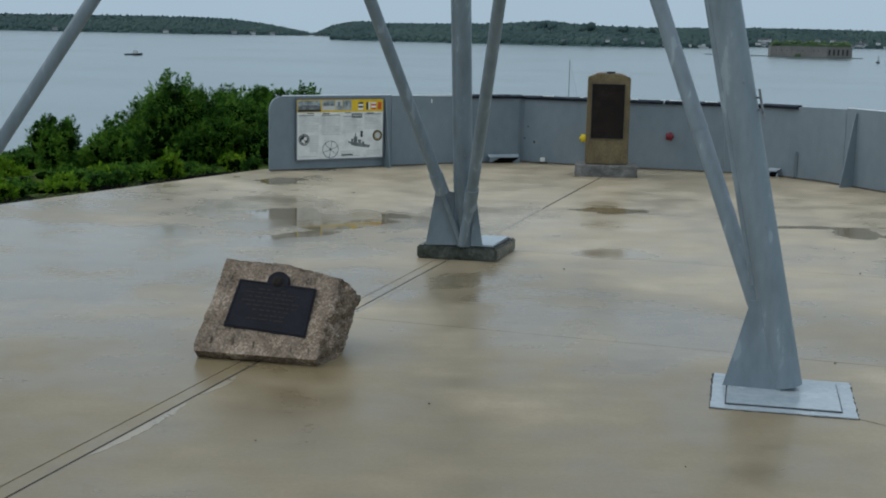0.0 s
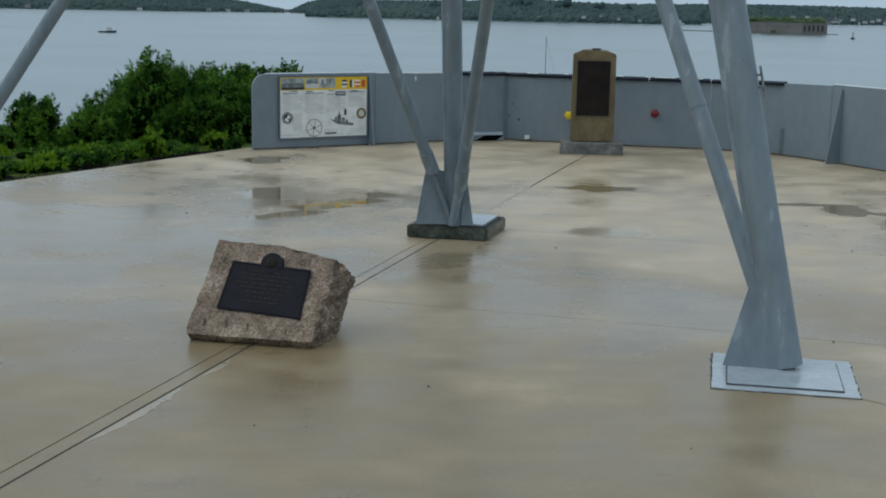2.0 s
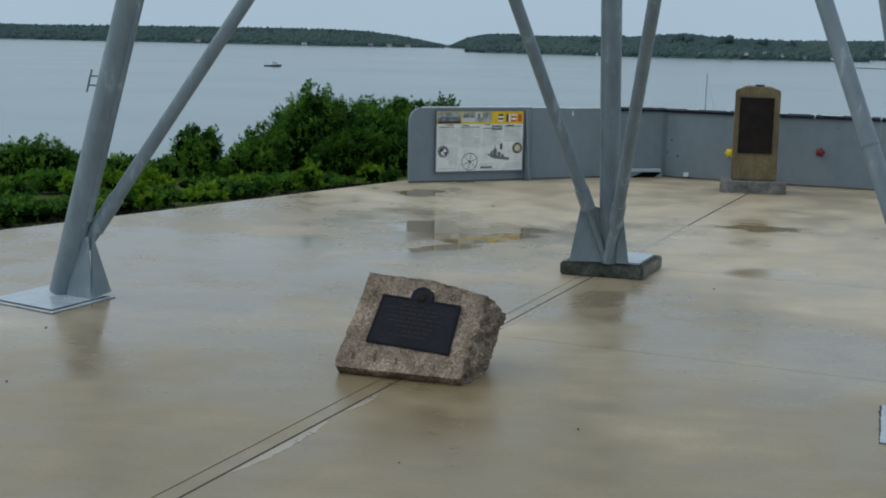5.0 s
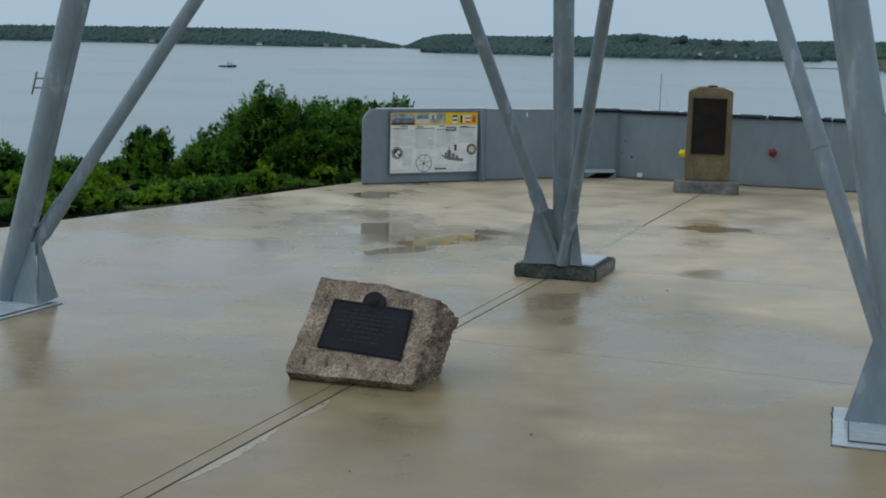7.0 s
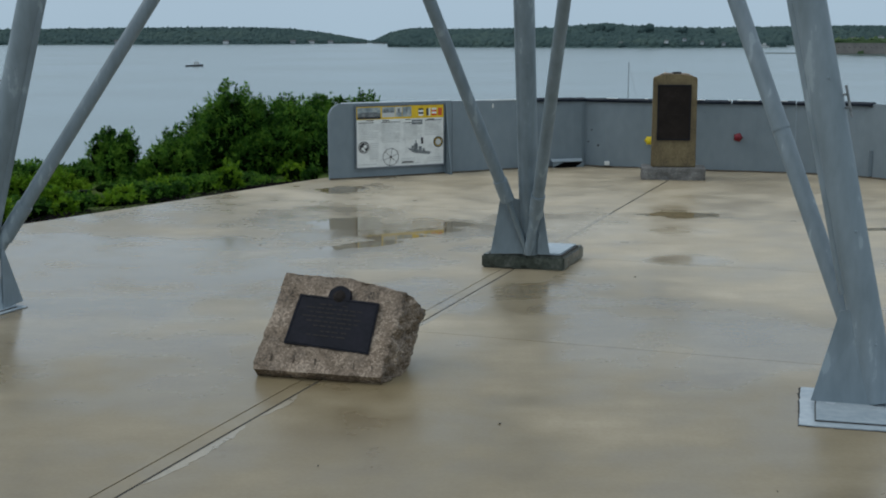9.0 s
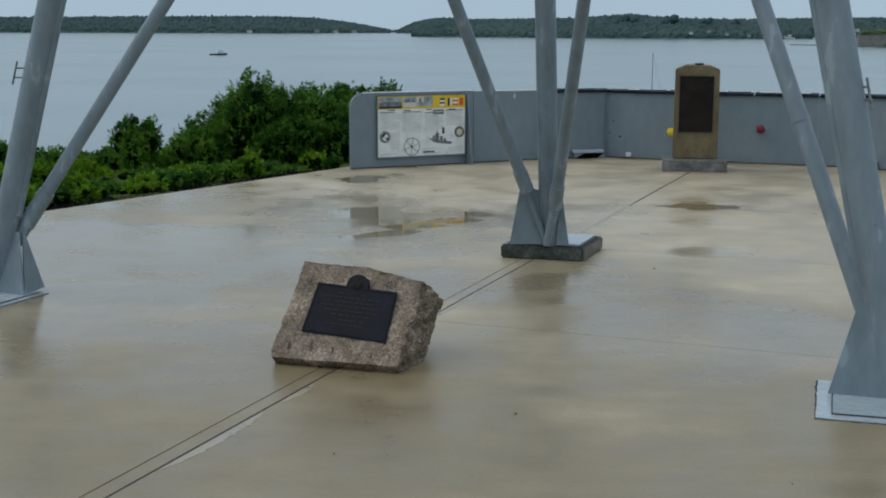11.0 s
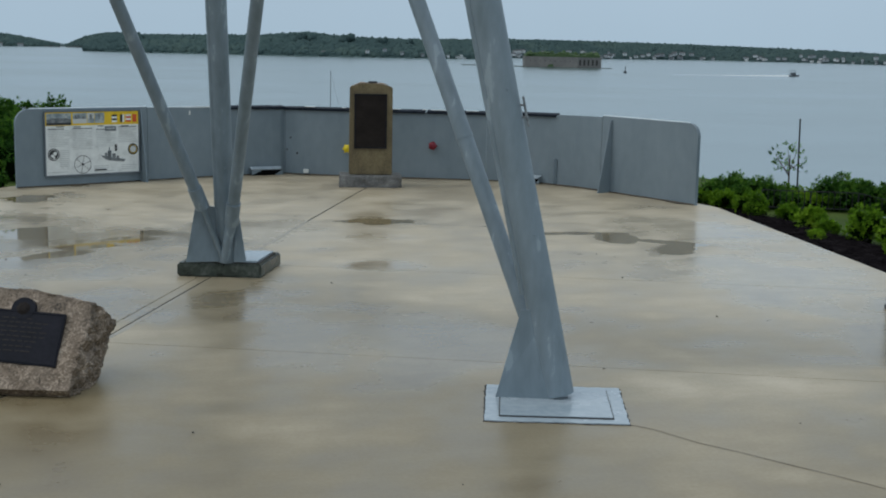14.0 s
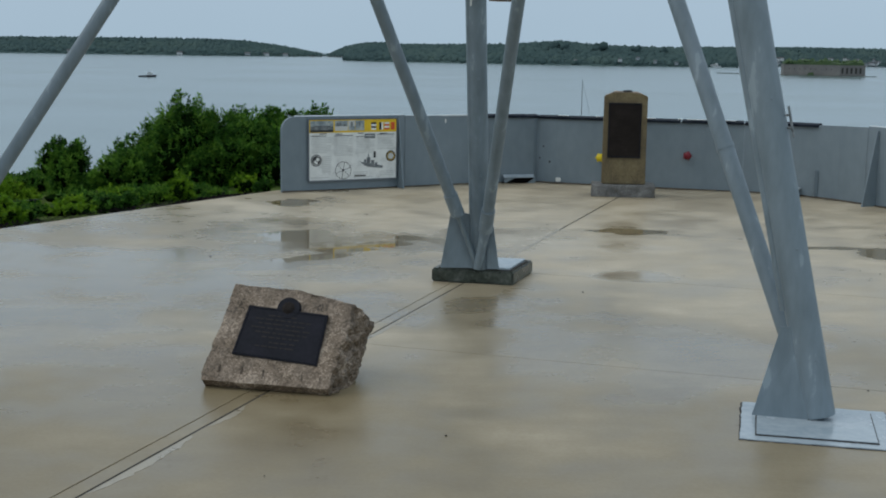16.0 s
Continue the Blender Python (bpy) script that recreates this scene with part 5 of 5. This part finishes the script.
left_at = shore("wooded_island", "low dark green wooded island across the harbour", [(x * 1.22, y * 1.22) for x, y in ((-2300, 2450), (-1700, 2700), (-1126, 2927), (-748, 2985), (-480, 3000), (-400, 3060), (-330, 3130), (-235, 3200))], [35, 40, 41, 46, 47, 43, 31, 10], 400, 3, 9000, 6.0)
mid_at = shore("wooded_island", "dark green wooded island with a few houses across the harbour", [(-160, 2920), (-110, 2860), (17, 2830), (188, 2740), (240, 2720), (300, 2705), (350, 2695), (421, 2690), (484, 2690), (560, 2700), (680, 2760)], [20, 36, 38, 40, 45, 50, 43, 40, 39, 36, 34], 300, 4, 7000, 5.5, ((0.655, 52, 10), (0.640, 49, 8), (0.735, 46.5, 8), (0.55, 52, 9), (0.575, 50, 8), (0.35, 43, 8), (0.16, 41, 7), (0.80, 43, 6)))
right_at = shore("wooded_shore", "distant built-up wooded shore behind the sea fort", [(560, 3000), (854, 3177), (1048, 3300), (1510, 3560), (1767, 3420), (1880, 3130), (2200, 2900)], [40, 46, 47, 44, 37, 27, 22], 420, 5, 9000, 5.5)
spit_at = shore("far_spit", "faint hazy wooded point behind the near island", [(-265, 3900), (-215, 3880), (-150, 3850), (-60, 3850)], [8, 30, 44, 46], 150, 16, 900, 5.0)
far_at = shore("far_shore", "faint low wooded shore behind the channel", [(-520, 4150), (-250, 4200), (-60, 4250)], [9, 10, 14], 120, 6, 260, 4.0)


# ---- houses on the shores ----
def house(x, y, z, w, d, h, turn, seed):
    ob = thing("house", "small pale wooden house among trees on the shore", "house", "shore houses", at=pose(x, y, z, 0, 0, turn))
    part("wall", box(w, d, h + 2, pose(0, 0, h / 2 - 1)), M_HOUSEW, ob)
    bm = bmesh.new()
    v = [bm.verts.new(p) for p in ((-w * 0.55, -d * 0.58, h), (w * 0.55, -d * 0.58, h), (w * 0.55, d * 0.58, h), (-w * 0.55, d * 0.58, h), (-w * 0.55, 0, h + d * 0.4), (w * 0.55, 0, h + d * 0.4))]
    for f in ((0, 1, 5, 4), (2, 3, 4, 5), (0, 4, 3), (1, 2, 5), (0, 3, 2, 1)):
        bm.faces.new([v[i] for i in f])
    part("roof", bm, M_ROOF, ob)
    for k in (-0.25, 0.25):
        part("window", box(w * 0.12, 0.3, h * 0.3, pose(k * w, -d / 2 - 0.1, h * 0.55)), M_DARK, ob)


rh = random.Random(8)
for k in range(105):
    u = min(0.82, max(0.10, rh.choice((0.16, 0.30, 0.36, 0.47, 0.62, 0.74)) + rh.gauss(0, 0.035)))
    p, h = right_at(u, rh.uniform(1, 3))
    house(p[0], p[1], -25.5 + 14 * rh.random() ** 1.6, rh.uniform(5, 14), rh.uniform(4, 8), rh.uniform(2.8, 5.2), math.degrees(math.atan2(-p[0], p[1])) + rh.uniform(-30, 30), k)
for u, dz in ((0.60, 4), (0.70, 7), (0.74, 10), (0.78, 5), (0.83, 3), (0.90, 2), (0.36, 1)):
    p, h = mid_at(u, 3)
    house(p[0], p[1], -26.5 + dz * 1.3, 6.5, 5, 3.4, math.degrees(math.atan2(-p[0], p[1])) + rh.uniform(-30, 30), u)
for u, dz in ((0.83, 2), (0.50, 1), (0.905, 2), (0.93, 1), (0.955, 0), (0.72, 3)):
    p, h = left_at(u, 3)
    house(p[0], p[1], -26.5 + dz, 15, 9, 4.5, math.degrees(math.atan2(-p[0], p[1])), u)

# low bridge across the channel
bridge = thing("low_causeway", "low pale causeway across the far channel", "causeway")
part("deck", box(150, 8, 1.2, pose(-235, 3700, -24.5)), M_MBASE, bridge)
for k in range(6):
    part("pier", box(3, 6, 4, pose(-295 + 24 * k, 3700, -26.5)), M_MBASE, bridge)

# ---- sea fort ----
FORT = pose(576, 1830, -28, 0, 0, -14)
fort = thing("sea_fort", "grey granite sea fort with grass on its roof", "fort", at=FORT)
outline = [(-56, 8), (20, -8), (55, 2), (60, 50), (0, 80), (-58, 55)]
part("wall", prism(outline, -0.5, 15.5), M_FORT, fort)
part("cornice", prism([(x * 1.012, y * 1.012 - 0.4) for x, y in outline], 14.2, 15.0), M_FORT, fort)
gr = np.random.RandomState(2)
bm = prism([(x * 0.97, y * 0.95 + 1) for x, y in outline], 15.4, 18.0)
bmesh.ops.triangulate(bm, faces=bm.faces[:])
bmesh.ops.subdivide_edges(bm, edges=bm.edges[:], cuts=5, use_grid_fill=True)
for v in bm.verts:
    if v.co.z > 17:
        v.co.z += 2.6 * noise.noise(v.co * 0.09) + 0.8
part("roof_grass", bm, M_FORTGRASS, fort, "grass-grown earthen roof")
ico_n = 90
V, F = [], []
tmp = bmesh.new()
bmesh.ops.create_icosphere(tmp, subdivisions=1, radius=1)
tv, tf = np.array([v.co[:] for v in tmp.verts]), np.array([[v.index for v in f.verts] for f in tmp.faces])
tmp.free()
for k in range(ico_n):
    u = gr.rand()
    x, y = lerp(-52, 50, u), gr.rand() * 30 + 4
    s = 1.8 + 2.4 * gr.rand()
    V.append(tv * (1 + 0.25 * gr.normal(size=(len(tv), 1))) * s + (x, y, 17.6 + 0.5 * s))
    F.append(tf + k * len(tv))
bush = new("scrub", mesh_from("scrub", np.concatenate(V).tolist(), np.concatenate(F).tolist(), M_FORTGRASS))
bush.parent = fort
tagged(bush, kind="stuff")
for k in range(5):
    x = 24 + 6.2 * k
    y = lerp(-8, 2, (x - 20) / 35)
    part("embrasure", box(2.6, 1.0, 8.0, pose(x, y - 0.1, 7.8, 0, 0, 16)), M_DARK, fort, "tall dark gun opening")
for k in range(9):
    x = -48 + 7.2 * k
    y = lerp(8, -8, (x + 56) / 76)
    part("gun_slit", box(0.9, 0.6, 1.6, pose(x, y - 0.1, 9.5, 0, 0, -12)), M_DARK, fort)
part("ivy", rough_block([(-24, -1.2, 0.3), (-14, -3.2, 0.3), (-15, -3.2, 5), (-22, -1.6, 4), (-22, 1.5, 0.3), (-15, 0.5, 0.3)], 1, 0.6, 0.3, 2.0), M_FORTGRASS, fort)
part("quay", prism([(-62, -4), (66, -14), (70, -9), (-60, 4)], -0.5, 0.9), M_SHORE, fort)
for x0, y0, x1, y1 in ((-150, 62, -62, 12), (-40, -150, 35, -165)):
    bm = plate([(x0, y0, 0.35), (x1, y1, 0.35), (x1 + 2, y1 + 6, 0.35), (x0 + 2, y0 + 6, 0.35)], 1.4)
    tagged(part("breakwater", bm, M_SHORE), "low dark rock breakwater awash in the harbour", "breakwater").matrix_world = FORT


# ---- boats and buoy ----
def hull(length, beam, high, mat, parent):
    bm = bmesh.new()
    rows = []
    for i in range(9):
        t = i / 8
        w = beam / 2 * (1 - max(0, (t - 0.45) / 0.55) ** 2.2) if t > 0.45 else beam / 2 * (0.86 + 0.14 * t / 0.45)
        z = high * (0.75 + 0.45 * t**2)
        x = length * (t - 0.5)
        rows.append([bm.verts.new(p) for p in ((x, -w, z), (x * 0.96, -w * 0.75, -0.3), (x * 0.96, w * 0.75, -0.3), (x, w, z))])
    for a, b in zip(rows, rows[1:]):
        for j in range(4):
            bm.faces.new((a[j], b[j], b[(j + 1) % 4], a[(j + 1) % 4]))
    bm.faces.new(rows[0])
    bm.faces.new(rows[-1][::-1])
    part("hull", bm, mat, parent)


lob = thing("lobster_boat", "dark-hulled working boat with a small wheelhouse on the water", "boat", at=pose(-248, 1205, -28, 0, 0, 12))
hull(16.5, 4.4, 1.7, M_HULL, lob)
part("wheelhouse", box(4.6, 2.8, 2.4, pose(2.0, 0, 2.9), 0.25), M_BOATW, lob)
part("windscreen", box(0.3, 2.4, 0.9, pose(4.3, 0, 3.3)), M_DARK, lob)
part("cabin_roof", box(6.4, 3.2, 0.2, pose(1.2, 0, 4.2)), M_BOATW, lob)
part("mast", tube((1, 0, 4.2), (1, 0, 6.2), 0.07, 0.05, 6), M_HULL, lob)

mot = thing("motor_boat", "motor boat with a canopy running across the harbour", "boat", at=pose(762, 1478, -28, 0, 0, 4))
hull(16, 4.5, 1.7, M_HULL, mot)
part("cabin", box(6, 3.2, 2.6, pose(-0.5, 0, 3.2), 0.3), M_HULL, mot)
part("canopy", box(8, 3.6, 0.4, pose(-2, 0, 7.2), 0.1), M_HULL, mot)
for x in (-5.5, 1.5):
    part("canopy_post", tube((x, -1.4, 2), (x, -1.4, 7.2), 0.12, None, 6), M_HULL, mot)
    part("canopy_post", tube((x, 1.4, 2), (x, 1.4, 7.2), 0.12, None, 6), M_HULL, mot)
bm, last = bmesh.new(), None
for k in range(31):
    x, q = -7 - 5.2 * k, 1 - k / 30
    w, h = 2.2 * q + 0.3, 0.08 + 1.25 * q**2 + 0.25 * noise.noise((k * 0.7, 0, 0)) * q
    row = [bm.verts.new(v) for v in ((x, -w, -0.1), (x, -w * 0.4, h), (x, w * 0.4, h), (x, w, -0.1))]
    if last:
        for j in range(3):
            bm.faces.new((last[j], row[j], row[j + 1], last[j + 1]))
    last = row
part("wake", bm, M_WAKE, mot, "white foam wake", smooth=True)

fer = thing("moored_ferry", "small white ferry lying at the far shore", "boat", at=pose(628, 2735, -28, 0, 0, 5))
hull(30, 8, 2.6, M_BOATW, fer)
part("deckhouse", box(18, 6, 3.4, pose(-2, 0, 4.2), 0.4), M_BOATW, fer)
part("pilot_house", box(5, 5, 2.6, pose(3, 0, 7.2), 0.3), M_BOATW, fer)
part("window_band", box(16, 6.2, 0.9, pose(-2, 0, 4.8)), M_DARK, fer)

buoy = thing("channel_buoy", "dark steel channel buoy with a lattice top", "buoy", at=pose(555, 1511, -28))
part("float", lathe([(1.6, -0.4), (2.3, 0.3), (2.3, 1.6), (1.0, 2.2)], 16), M_HULL, buoy)
for a in range(4):
    c, s = math.cos(a * math.pi / 2), math.sin(a * math.pi / 2)
    part("lattice_leg", tube((1.0 * c, 1.0 * s, 2.0), (0.35 * c, 0.35 * s, 6.5), 0.14, 0.1, 6), M_HULL, buoy)
part("lantern", lathe([(0.6, 6.3), (0.6, 7.6), (0.2, 8.2)], 10), M_HULL, buoy)

sail = thing("moored_sailboat", "moored sailboat with a bare mast below the bulwark", "boat", at=pose(66, 520, -28, 0, 0, 15))
hull(11, 3.2, 1.2, M_BOATW, sail)
part("mast", tube((0.5, 0, 1.0), (0.5, 0, 18.6), 0.19, 0.13, 8), M_SHIP, sail)
part("forestay", tube((5.2, 0, 1.2), (0.5, 0, 18.0), 0.05, None, 5), M_SHIP, sail)
part("boom", tube((0.5, 0, 2.6), (-4.2, 0, 2.4), 0.12, None, 6), M_INK, sail)
